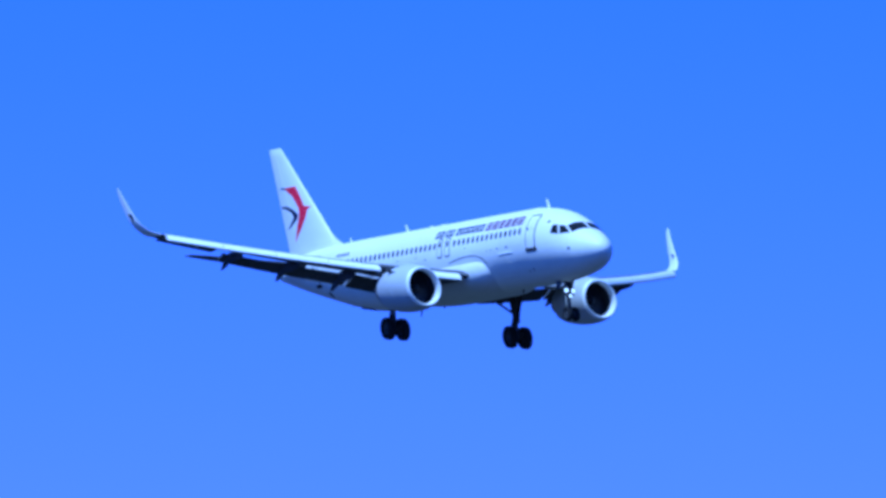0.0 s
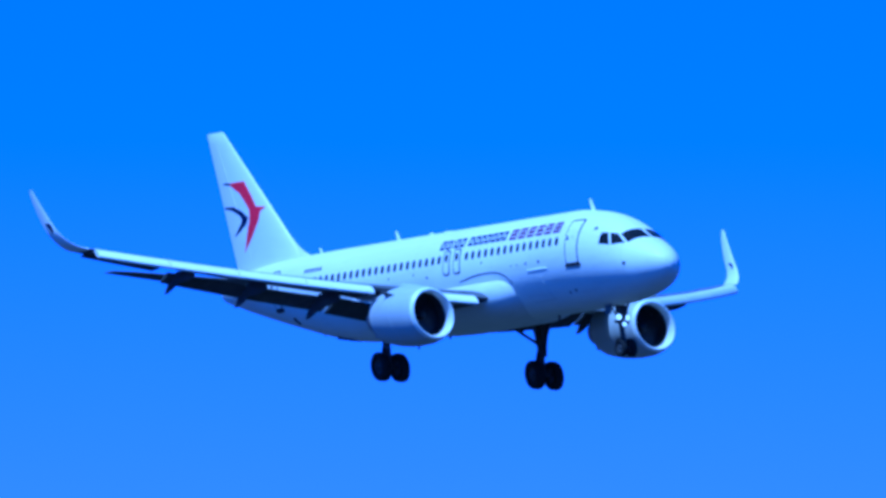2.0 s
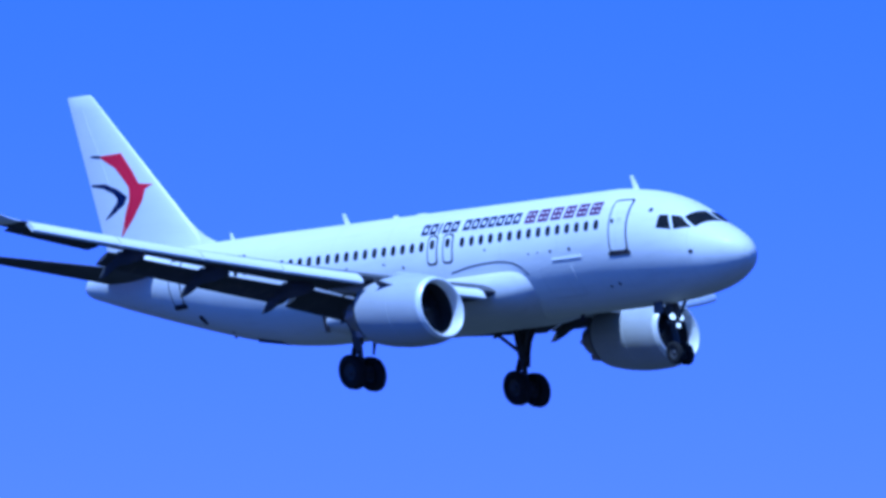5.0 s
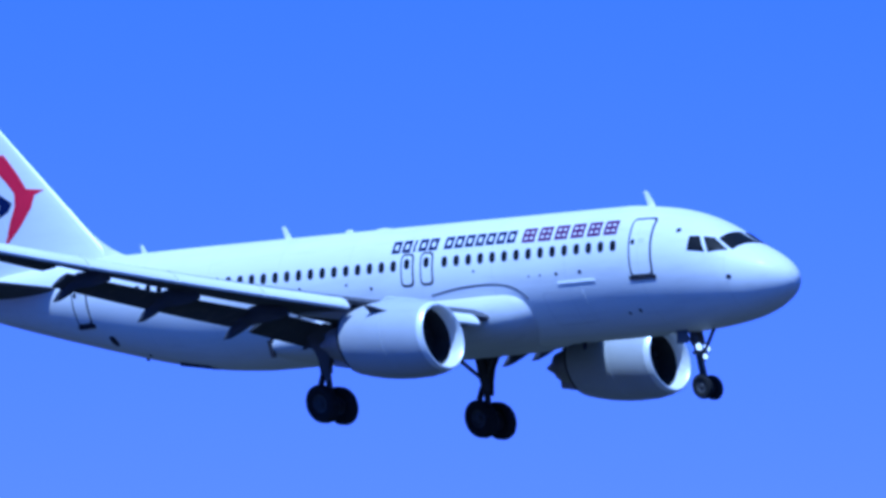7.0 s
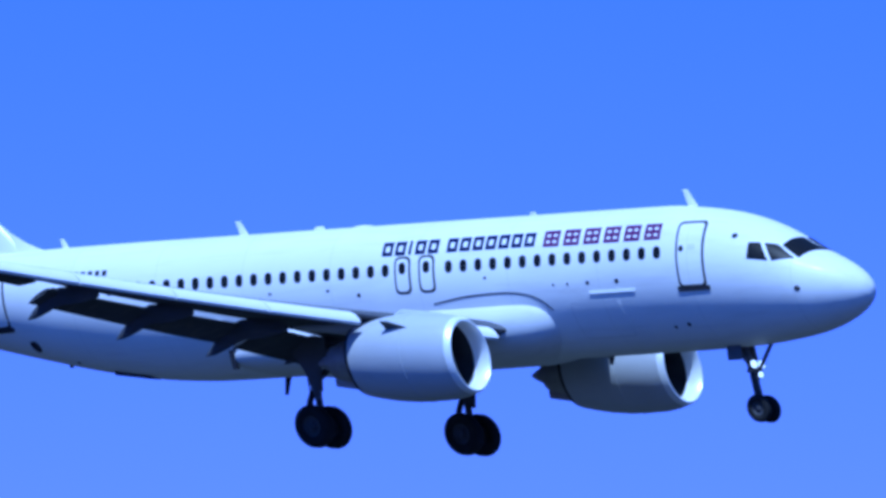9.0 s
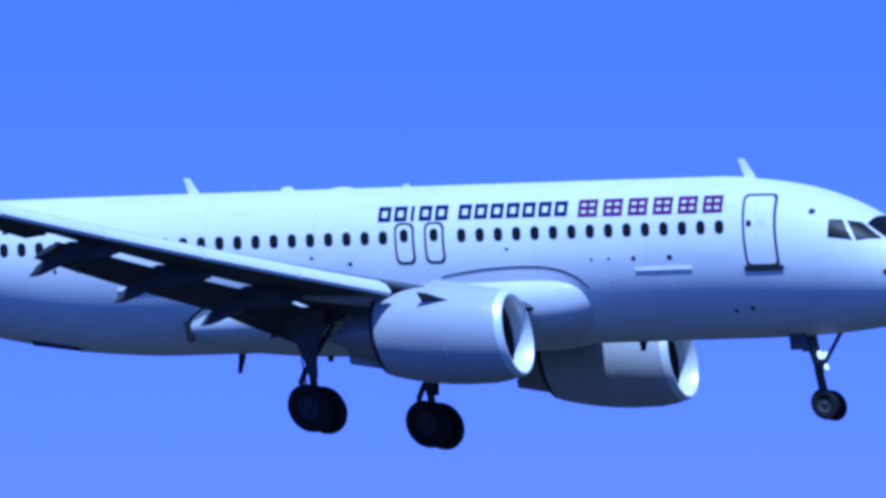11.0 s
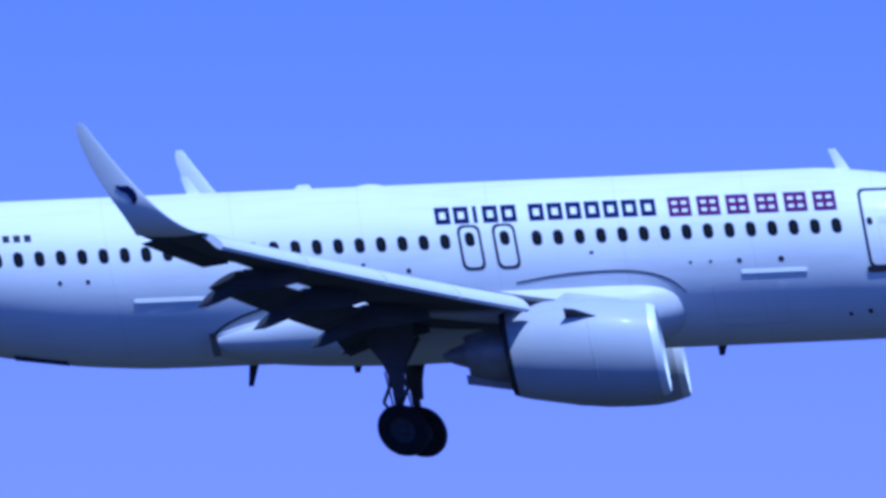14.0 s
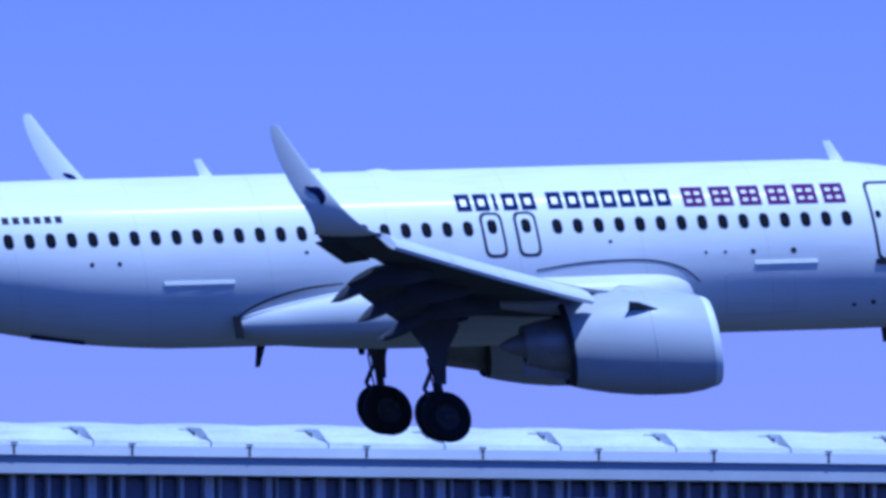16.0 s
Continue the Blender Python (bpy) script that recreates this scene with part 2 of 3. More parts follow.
# station, top, bottom, half width
HULL = [(0.27, -0.56, -0.64, 0.04), (0.33, -0.37, -0.84, 0.25), (0.46, -0.19, -1.00, 0.42), (0.69, 0.01, -1.18, 0.64),
        (1.02, 0.22, -1.36, 0.87), (1.48, 0.46, -1.55, 1.11), (1.94, 0.68, -1.69, 1.30), (2.32, 0.92, -1.78, 1.43),
        (2.8, 1.20, -1.86, 1.55), (3.3, 1.43, -1.92, 1.66), (3.9, 1.64, -1.98, 1.76), (4.7, 1.83, -2.03, 1.86),
        (5.7, 1.97, -2.06, 1.94), (6.8, 2.06, -2.07, 1.975), (23.5, 2.07, -2.07, 1.975), (25.5, 2.07, -1.97, 1.955),
        (28.0, 2.06, -1.62, 1.83), (30.0, 2.03, -1.20, 1.64), (32.0, 1.97, -0.74, 1.37), (34.0, 1.85, -0.26, 1.03),
        (35.5, 1.70, 0.12, 0.74), (36.6, 1.52, 0.42, 0.50), (37.3, 1.32, 0.62, 0.32), (37.57, 1.12, 0.76, 0.14)]


def hull(s, a):
    """The skin at a station; a: degrees from the top to starboard."""
    top, bot, hw = curve(HULL, s)
    zc, hh = (top + bot) / 2, (top - bot) / 2
    return s, hw * math.sin(radians(a)), zc + hh * math.cos(radians(a))


def side(s, z):
    top, bot, hw = curve(HULL, s)
    zc, hh = (top + bot) / 2, (top - bot) / 2
    return hw * math.sqrt(max(0.0, 1 - ((z - zc) / hh) ** 2))


def on_side(s, z, off):
    """A point off the starboard skin by off metres."""
    y = side(s, z)
    top, bot, hw = curve(HULL, s)
    zc, hh = (top + bot) / 2, (top - bot) / 2
    n = Vector((0, y / hw**2, (z - zc) / hh**2)).normalized()
    return s, y + off * n.y, z + off * n.z


def skin_plate(s0, s1, z0, z1, off=0.01, corner=0.1, rows=10, cols=2):
    """A rounded plate that follows the starboard skin, with edges that run into it."""
    zs = [z0 + (z1 - z0) * (0.5 - 0.5 * math.cos(math.pi * k / rows)) for k in range(rows + 1)]
    verts, faces = [], []
    rings = []
    for z in zs:
        d = min(z - z0, z1 - z)
        inset = corner - math.sqrt(max(0.0, corner**2 - (corner - d) ** 2)) if d < corner else 0.0
        row = []
        for c in range(cols + 1):
            s = (s0 + inset) + (s1 - s0 - 2 * inset) * c / cols
            row.append(on_side(s, z, off))
        rings.append([on_side(s0 + inset, z, -0.03)] + row + [on_side(s1 - inset, z, -0.03)])
    g = loft(rings, False, False, False)
    return Wg(g)


def skin_patch(corners, off=0.03, n=8):
    """A four-cornered pane on the skin from (station, degrees from the top); corners in order round it."""
    rings = []
    for i in range(n + 1):
        u = i / n
        row = []
        for j in range(n + 1):
            v = j / n
            s = (1 - u) * ((1 - v) * corners[0][0] + v * corners[1][0]) + u * ((1 - v) * corners[3][0] + v * corners[2][0])
            a = (1 - u) * ((1 - v) * corners[0][1] + v * corners[1][1]) + u * ((1 - v) * corners[3][1] + v * corners[2][1])
            p = Vector(hull(s, a))
            c = Vector((s + 0.15, 0, p.z * 0.3))
            row.append(tuple(p + (p - c).normalized() * off))
        rings.append(row)
    return rings_solid(rings)


def rings_solid(rings):
    """A curved sheet with an edge of 2 cm to the inside."""
    g = loft(rings, False, False, False)
    n = len(rings[0])
    m = len(rings)
    loop = [(0, j) for j in range(n)] + [(i, n - 1) for i in range(1, m)] + [(m - 1, j) for j in range(n - 2, -1, -1)] + [(i, 0) for i in range(m - 2, 0, -1)]
    verts, faces = list(g[0]), list(g[1])
    cen = Vector((0, 0, 0))
    for r in rings:
        for p in r:
            cen += Vector(p)
    cen /= n * m
    k = len(verts)
    for i, j in loop:
        p = Vector(rings[i][j])
        verts.append(tuple(p + Vector((0.02, -0.03 if cen.y > 0 else 0.03, -0.01))))
    L = len(loop)
    for q in range(L):
        a, b = loop[q], loop[(q + 1) % L]
        faces.append((a[0] * n + a[1], b[0] * n + b[1], k + (q + 1) % L, k + q))
    return Wg((verts, faces))


def tube(p, q, r0, r1=None, n=10):
    """A round bar between two places in aircraft stations."""
    r1 = r0 if r1 is None else r1
    p, q = Vector(p), Vector(q)
    d = (q - p).normalized()
    a = d.orthogonal().normalized()
    b = d.cross(a)
    rings = [[c + (a * math.cos(2 * math.pi * k / n) + b * math.sin(2 * math.pi * k / n)) * r for k in range(n)]
             for c, r in ((p, r0), (q, r1))]
    return Wg(loft(rings))


def slab(p, q, wide, thick):
    """A flat plate from p to q; wide and thick are vectors."""
    p, q, w, t = Vector(p), Vector(q), Vector(wide) / 2, Vector(thick) / 2
    rings = [[c - w - t, c + w - t, c + w + t, c - w + t] for c in (p, q)]
    return Wg(loft(rings))


FOIL = [(1.0, 0.002), (0.9, 0.022), (0.75, 0.047), (0.55, 0.066), (0.38, 0.070), (0.22, 0.062), (0.10, 0.046),
        (0.04, 0.030), (0.01, 0.015), (0.0, 0.0)]


def foil_ring(s_le, chord, thick, place, camber=0.02, up=0.0):
    """One section: place(s, h) gives the point at station s and height h off the chord line."""
    ring = []
    for x, h in FOIL:
        ring.append(place(s_le + x * chord, chord * (h * thick + camber * 4 * x * (1 - x) * 0.5) + up * (0.3 - x) * chord))
    for x, h in reversed(FOIL[:-1]):
        ring.append(place(s_le + x * chord, chord * (-h * thick * 0.75 + camber * 4 * x * (1 - x) * 0.5) + up * (0.3 - x) * chord))
    return ring


# ---- aircraft ----


def wing_le(y):
    return 11.85 + (y - 1.98) * 0.53 + 0.008 * max(0, y - 1.98) ** 2


def wing_te(y):
    return 18.45 + 0.02 * (y - 1.98) if y < 6.4 else 18.54 + (y - 6.4) * 0.415


def wing_z(y):
    return -1.30 + 0.088 * (y - 1.98) + 0.0042 * max(0, y - 1.98) ** 2


TIP_Y, TIP_BEND, TIP_RISE = 16.5, 1.15, 1.7
TIP_CHORD = [(0.0, 1.57), (0.15, 1.22), (0.32, 0.95), (0.55, 0.76), (0.8, 0.52), (0.95, 0.31), (1.0, 0.18)]


def tip_path(u):
    """Across, up and turn of the winglet: a bend, then a straight blade."""
    a0, a1 = radians(11), radians(80)
    bend = TIP_BEND * (a1 - a0)
    d = u * (bend + TIP_RISE)
    a = a0 + min(d, bend) / TIP_BEND
    y = TIP_Y + TIP_BEND * (math.sin(a) - math.sin(a0)) + max(0.0, d - bend) * math.cos(a1)
    z = wing_z(TIP_Y) + TIP_BEND * (math.cos(a0) - math.cos(a)) + max(0.0, d - bend) * math.sin(a1)
    return y, z, a


def tip_le(u):
    return wing_le(TIP_Y) + 2.24 * u + 0.15 * math.sin(math.pi * u)


def build_wing(plane, k):
    """k: 1 starboard, -1 port."""
    rings = []
    for i in range(19):
        y = 1.2 + (TIP_Y - 1.2) * i / 18
        yy = max(y, 1.98)
        le, te = wing_le(yy), wing_te(yy) - (0.55 if y < 13.2 else 0.0)
        tk = 1.0 - 0.30 * min(1, (y - 1.2) / 9)
        rings.append(foil_ring(le, te - le, tk, lambda s, h, y=y, yy=yy: (s, k * y, wing_z(yy) + h)))
    wing = part("wing", Wg(loft(rings)), WING_SHADE_GREY, plane, "swept grey wing with lowered flaps")
    # upswept tip, blended into the wing on a wide curve
    rings = []
    for i in range(21):
        u = i / 20
        y, z, a = tip_path(u)
        ch = curve(TIP_CHORD, u)[0]
        c, s_ = math.cos(a), math.sin(a)
        rings.append(foil_ring(tip_le(u), ch, 0.75, lambda s, h, y=y, z=z, c=c, s_=s_: (s, k * (y - h * s_), z + h * c), camber=0))
    tip = part("winglet", Wg(loft(rings)), FIN_WHITE, wing, "tall white curved winglet with a dark mark")
    z = 2.45

    def on_tip(off):
        def put(s, zz):
            y, _, a = min((tip_path(q / 60) for q in range(61)), key=lambda t: abs(t[1] - zz))
            return s, k * (y + off * math.sin(a)), zz - off * math.cos(a)
        return put
    mark = ribbon([(23.00, z - 0.43, 0.04), (22.88, z - 0.50, 0.13), (22.72, z - 0.55, 0.20), (22.63, z - 0.71, 0.18), (22.67, z - 0.85, 0.04)], on_tip(0.055), k)
    part("winglet_mark", mark, NAVY, tip, "dark curved mark")
    inner = ribbon([(22.94, z - 0.49, 0.03), (22.84, z - 0.53, 0.09), (22.72, z - 0.59, 0.13), (22.64, z - 0.69, 0.11), (22.62, z - 0.79, 0.03)], on_tip(-0.06), -k)
    part("winglet_mark", inner, NAVY, tip, "dark curved mark")
    # leading-edge slats, drooped and moved forward
    for y0, y1 in ((2.75, 4.95), (6.6, 9.0), (9.04, 11.4), (11.44, 13.8), (13.84, 16.3)):
        rings = []
        for i in range(5):
            y = y0 + (y1 - y0) * i / 4
            le, zc = wing_le(y) - 0.30, wing_z(y) - 0.17
            ch = 0.58
            sec = [(ch, 0.25), (0.32, 0.21), (0.13, 0.11), (0.02, -0.02), (0.0, -0.12), (0.08, -0.19), (0.20, -0.12), (0.34, 0.03), (ch, 0.21)]
            rings.append([(le + a, k * y, zc + b) for a, b in sec])
        part("slat", Wg(loft(rings)), FIN_WHITE, wing, "pale extended slat")
    # flaps, lowered about 32 degrees
    for y0, y1 in ((2.15, 6.25), (6.45, 12.95)):
        rings = []
        for i in range(7):
            y = y0 + (y1 - y0) * i / 6
            s0, z0 = (wing_te(y) - 0.66, wing_z(y) - 0.13) if y < 6.4 else (wing_te(y) - 0.55, wing_z(y) - 0.17)
            ch = 1.40 if y < 6.4 else 1.22 - 0.045 * (y - 6.4)
            ca, sa = math.cos(radians(24)), math.sin(radians(24))
            rings.append(foil_ring(0, ch, 1.0, lambda s, h, y=y, s0=s0, z0=z0, ca=ca, sa=sa: (s0 + s * ca + h * sa, k * y, z0 - s * sa + h * ca), camber=0.02))
        part("flap", Wg(loft(rings)), FLAP_SHADE_GREY, wing, "lowered grey flap")
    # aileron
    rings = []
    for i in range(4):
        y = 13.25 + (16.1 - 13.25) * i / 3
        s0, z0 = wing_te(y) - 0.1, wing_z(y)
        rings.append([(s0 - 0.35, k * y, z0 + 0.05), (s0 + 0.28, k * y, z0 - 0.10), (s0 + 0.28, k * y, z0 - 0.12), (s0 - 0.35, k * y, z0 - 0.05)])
    part("aileron", Wg(loft(rings)), FLAP_SHADE_GREY, wing)
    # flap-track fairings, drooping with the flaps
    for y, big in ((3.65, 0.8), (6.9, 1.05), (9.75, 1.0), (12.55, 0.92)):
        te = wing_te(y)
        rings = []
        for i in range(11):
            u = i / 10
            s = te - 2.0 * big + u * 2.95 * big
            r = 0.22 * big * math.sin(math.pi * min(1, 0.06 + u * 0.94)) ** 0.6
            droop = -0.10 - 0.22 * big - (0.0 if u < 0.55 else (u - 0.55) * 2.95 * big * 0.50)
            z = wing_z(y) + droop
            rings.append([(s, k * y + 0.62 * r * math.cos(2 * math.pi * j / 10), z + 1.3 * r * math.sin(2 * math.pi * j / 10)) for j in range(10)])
        part("flap_track_fairing", Wg(loft(rings)), FLAP_SHADE_GREY, wing, "pointed grey flap-track fairing")
    return wing


def ribbon(rows, put, k=1, lift=0.0):
    """A curved stripe with a width that changes; rows of (s, z, width); put(s, z) lays it on a surface."""
    pts = []
    for i in range(len(rows) - 1):
        p0, p1, p2, p3 = rows[max(0, i - 1)], rows[i], rows[i + 1], rows[min(len(rows) - 1, i + 2)]
        for j in range(8):
            t = j / 8
            pts.append([0.5 * (2 * b + (c - a) * t + (2 * a - 5 * b + 4 * c - d) * t * t + (3 * b - a - 3 * c + d) * t**3)
                        for a, b, c, d in zip(p0, p1, p2, p3)])
    pts.append(list(rows[-1]))
    rings = []
    for i, (s, z, w) in enumerate(pts):
        a, b = pts[max(0, i - 1)], pts[min(len(pts) - 1, i + 1)]
        d = Vector((b[0] - a[0], b[1] - a[1])).normalized()
        n = Vector((-d.y, d.x)) * max(w, 0.01) / 2
        p0, p1 = put(s + n.x, z + n.y), put(s - n.x, z - n.y)
        q0, q1 = (p0[0], p0[1] - k * 0.03, p0[2]), (p1[0], p1[1] - k * 0.03, p1[2])
        rings.append([p0, p1, q1, q0])
    return Wg(loft(rings))


def strip(outer, inner, put, k):
    """A painted shape between two edges of equal count, laid on a surface; a few centimetres thick towards the inside."""
    def fine(row):
        out = []
        for (a, b), (c, d) in zip(row, row[1:]):
            out += [(a + (c - a) * n / 4, b + (d - b) * n / 4) for n in range(4)]
        return out + [row[-1]]
    rings = []
    for (a, b), (c, d) in zip(fine(outer), fine(inner)):
        top = [put(a + (c - a) * n / 4, b + (d - b) * n / 4) for n in range(5)]
        rings.append(top + [(p[0], p[1] - k * 0.03, p[2]) for p in reversed(top)])
    return Wg(loft(rings))


def build_engine(plane, k):
    y0, z0 = 5.62, -2.12
    N = 40

    def ring(s, r, droop=0.0, squash=1.0):
        s += 0.24
        return [(s, k * y0 + r * math.cos(2 * math.pi * j / N), z0 + droop + r * squash * math.sin(2 * math.pi * j / N)) for j in range(N)]
    cowl_rows = [(11.10, 1.10), (11.35, 1.17), (11.8, 1.235), (12.4, 1.265), (13.0, 1.255), (13.7, 1.19), (14.3, 1.09), (14.62, 1.02), (14.62, 0.96), (13.6, 0.98)]
    cowl = part("engine_cowl", Wg(loft([ring(s + 0.0, r, -0.02 if s < 12 else 0) for s, r in cowl_rows], False, False)), COWL_SHADE, plane, "large white engine nacelle")
    lip_rows = [(11.10, 1.10), (10.97, 1.07), (10.90, 1.02), (10.90, 0.98), (10.98, 0.935), (11.2, 0.905), (11.42, 0.91)]
    part("inlet_lip", Wg(loft([ring(s, r, -0.02) for s, r in lip_rows], False, False)), LIP, cowl, "polished bare metal inlet lip")
    part("inlet_duct", Wg(loft([ring(s, r, -0.02) for s, r in ((11.42, 0.91), (11.6, 0.925), (12.1, 0.97), (12.5, 0.99))], False, False)), DUCT, cowl, "dark inlet lining")
    part("fan_disc", Wg(loft([ring(12.42, 0.99), ring(12.44, 0.2)], False, True)), FAN, cowl, "dark fan disc")
    for n in range(20):
        a = 2 * math.pi * n / 20
        rings = []
        for r in (0.26, 0.60, 0.97):
            tw = 0.12 + 0.10 * r
            row = []
            for sgn in (-1, 1):
                aa = a + sgn * tw / max(r, 0.3) * 0.55
                row.append((12.44 + sgn * 0.09 * (1.1 - r), k * y0 + r * math.cos(aa), z0 + r * math.sin(aa)))
            rings.append(row + [(p[0] + 0.02, p[1], p[2]) for p in reversed(row)])
        part("fan_blade", Wg(loft(rings)), FAN, cowl)
    part("spinner", Wg(loft([ring(11.72 + 0.55 * u, 0.02 + 0.28 * math.sqrt(u)) for u in (0, 0.1, 0.3, 0.6, 1)], True, True)), FAN, cowl, "dark spinner cone")
    part("nozzle_ring", Wg(loft([ring(s, r) for s, r in ((14.56, 1.03), (14.66, 1.005), (14.76, 0.97), (14.76, 0.93), (14.4, 0.94))], False, False)), DUCT, cowl, "dark ring round the fan nozzle")
    core = [(13.6, 0.72), (14.5, 0.70), (15.2, 0.60), (15.75, 0.47), (15.75, 0.42), (15.3, 0.40)]
    part("core_nozzle", Wg(loft([ring(s, r) for s, r in core], False, False)), HOT, cowl, "heat-stained core nozzle")
    plug = [(15.2, 0.36), (15.7, 0.31), (16.1, 0.18), (16.35, 0.05)]
    part("exhaust_plug", Wg(loft([ring(s, r) for s, r in plug], True, True)), HOT, cowl, "grey exhaust cone")
    # lower bifurcation fairing behind the cowl
    rings = []
    for i in range(7):
        u = i / 6
        s = 13.9 + 2.2 * u
        w = 0.16 * (1 - u) + 0.02
        rings.append([(s, k * y0 - w, z0 - 0.45), (s, k * y0 + w, z0 - 0.45), (s, k * y0 + w * 0.7, z0 - 1.02 + 0.35 * u), (s, k * y0 - w * 0.7, z0 - 1.02 + 0.35 * u)])
    part("nozzle_fairing", Wg(loft(rings)), HOT, cowl, "thin fairing under the nozzle")
    # pylon up to the wing
    rings = []
    for i in range(13):
        u = i / 12
        s = 11.95 + 5.3 * u
        top = z0 + 1.22 + 0.30 * math.sin(math.pi * min(1, u * 1.6) * 0.5) if s < 13.7 else wing_z(y0) - 0.05
        bot = z0 + 1.05 if s < 14.4 else z0 + 0.62 + (s - 14.4) * 0.14
        top = max(top, bot + 0.06)
        w = 0.24 * math.sin(math.pi * (0.08 + 0.90 * u)) ** 0.5
        rings.append([(s, k * y0 + w * math.cos(2 * math.pi * j / 12), (top + bot) / 2 + (top - bot) / 2 * math.sin(2 * math.pi * j / 12)) for j in range(12)])
    part("pylon", Wg(loft(rings)), COWL_SHADE, cowl, "white engine pylon")
    # strake on the inboard and outboard shoulder; its dark colour stands for shade
    for sd in (1,):
        a = radians(40)
        ca, sa = math.cos(a) * sd, math.sin(a)
        base = []
        for s, h in ((12.55, 0.0), (13.35, 0.0), (13.35, 0.34), (13.1, 0.30)):
            r = 1.235 + h
            base.append((s, r))
        rings = [[(s, k * (y0 + r * ca) + off * k * sa, z0 + r * sa - off * ca) for s, r in base] for off in (-0.015, 0.015)]
        part("nacelle_strake", Wg(loft(rings)), GEAR_DOOR, cowl, "small triangular strake, coloured dark for its shade")
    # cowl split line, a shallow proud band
    part("cowl_band", Wg(loft([ring(12.56, 1.262, 0), ring(12.565, 1.272, 0), ring(12.595, 1.271, 0), ring(12.60, 1.262, 0)], False, False)), COWL_SHADE, cowl)
    return cowl


def wheel(plane, s, y, z, r, w, k):
    """A tyre with its rim, axle across."""
    n = 28
    prof = [(0.50, -0.36), (0.62, -0.46), (0.82, -0.50), (0.95, -0.40), (1.0, -0.22), (1.0, 0.22), (0.95, 0.40), (0.82, 0.50), (0.62, 0.46), (0.50, 0.36)]
    rings = [[(s + r * a * math.cos(2 * math.pi * j / n), y + w * b, z + r * a * math.sin(2 * math.pi * j / n)) for j in range(n)] for a, b in prof]
    v, f = loft(rings + [rings[0]], False, False)
    tyre = part("tyre", Wg((v, f)), TYRE, plane, "black rubber tyre")
    prof = [(0.52, -0.34), (0.48, -0.30), (0.36, -0.18), (0.22, -0.20), (0.16, -0.34), (0.10, -0.36)]
    for sg in (-1, 1):
        rings = [[(s + r * a * math.cos(2 * math.pi * j / n), y + sg * -w * b, z + r * a * math.sin(2 * math.pi * j / n)) for j in range(n)] for a, b in prof]
        part("rim", Wg(loft(rings, False, True)), HUB, tyre, "dull grey rim")
    return tyre


def build_main_gear(plane, k):
    s, y, z = 18.0, 3.92, -3.79
    leg = part("gear_leg", join(tube((s - 0.10, k * (y - 0.25), -1.2), (s - 0.02, k * y, -2.75), 0.17), tube((s - 0.02, k * y, -2.7), (s, k * y, z), 0.11)),
               GEAR, plane, "grey main landing gear leg")
    part("axle", tube((s, k * (y - 0.5), z), (s, k * (y + 0.5), z), 0.09), GEAR, leg)
    part("side_stay", tube((s - 0.05, k * (y - 1.5), -1.75), (s - 0.02, k * y, -2.55), 0.07), GEAR, leg)
    part("drag_brace", tube((s - 0.8, k * (y - 0.2), -1.6), (s - 0.05, k * y, -2.6), 0.06), GEAR, leg)
    part("torque_link", join(slab((s + 0.12, k * y, -2.72), (s + 0.36, k * y, -3.12), (0, 0.22, 0), (0.07, 0, 0.03)),
                             slab((s + 0.36, k * y, -3.12), (s + 0.12, k * y, -3.52), (0, 0.22, 0), (0.07, 0, -0.03))), GEAR, leg)
    part("brake_hose", tube((s + 0.18, k * (y + 0.1), -2.4), (s + 0.1, k * (y + 0.2), z), 0.025, n=6), TYRE, leg)
    # leg door hangs on the outboard side
    rings = []
    for zz, w in ((-1.25, 1.25), (-1.75, 1.12), (-2.15, 0.60), (-2.55, 0.36), (-3.02, 0.22)):
        yy = k * (y + 0.20 + 0.06 * (zz + 1.2))
        rings.append([(s - 0.08 - w * 0.55, yy, zz), (s - 0.08 + w * 0.5, yy, zz), (s - 0.08 + w * 0.5, yy + k * 0.05, zz), (s - 0.08 - w * 0.55, yy + k * 0.05, zz)])
    part("gear_door", Wg(loft(rings)), GEAR_DOOR, leg, "grey leg door", smooth=False)
    for dy in (-0.465, 0.465):
        wheel(plane, s, k * y + dy, z, 0.615, 0.46, k)


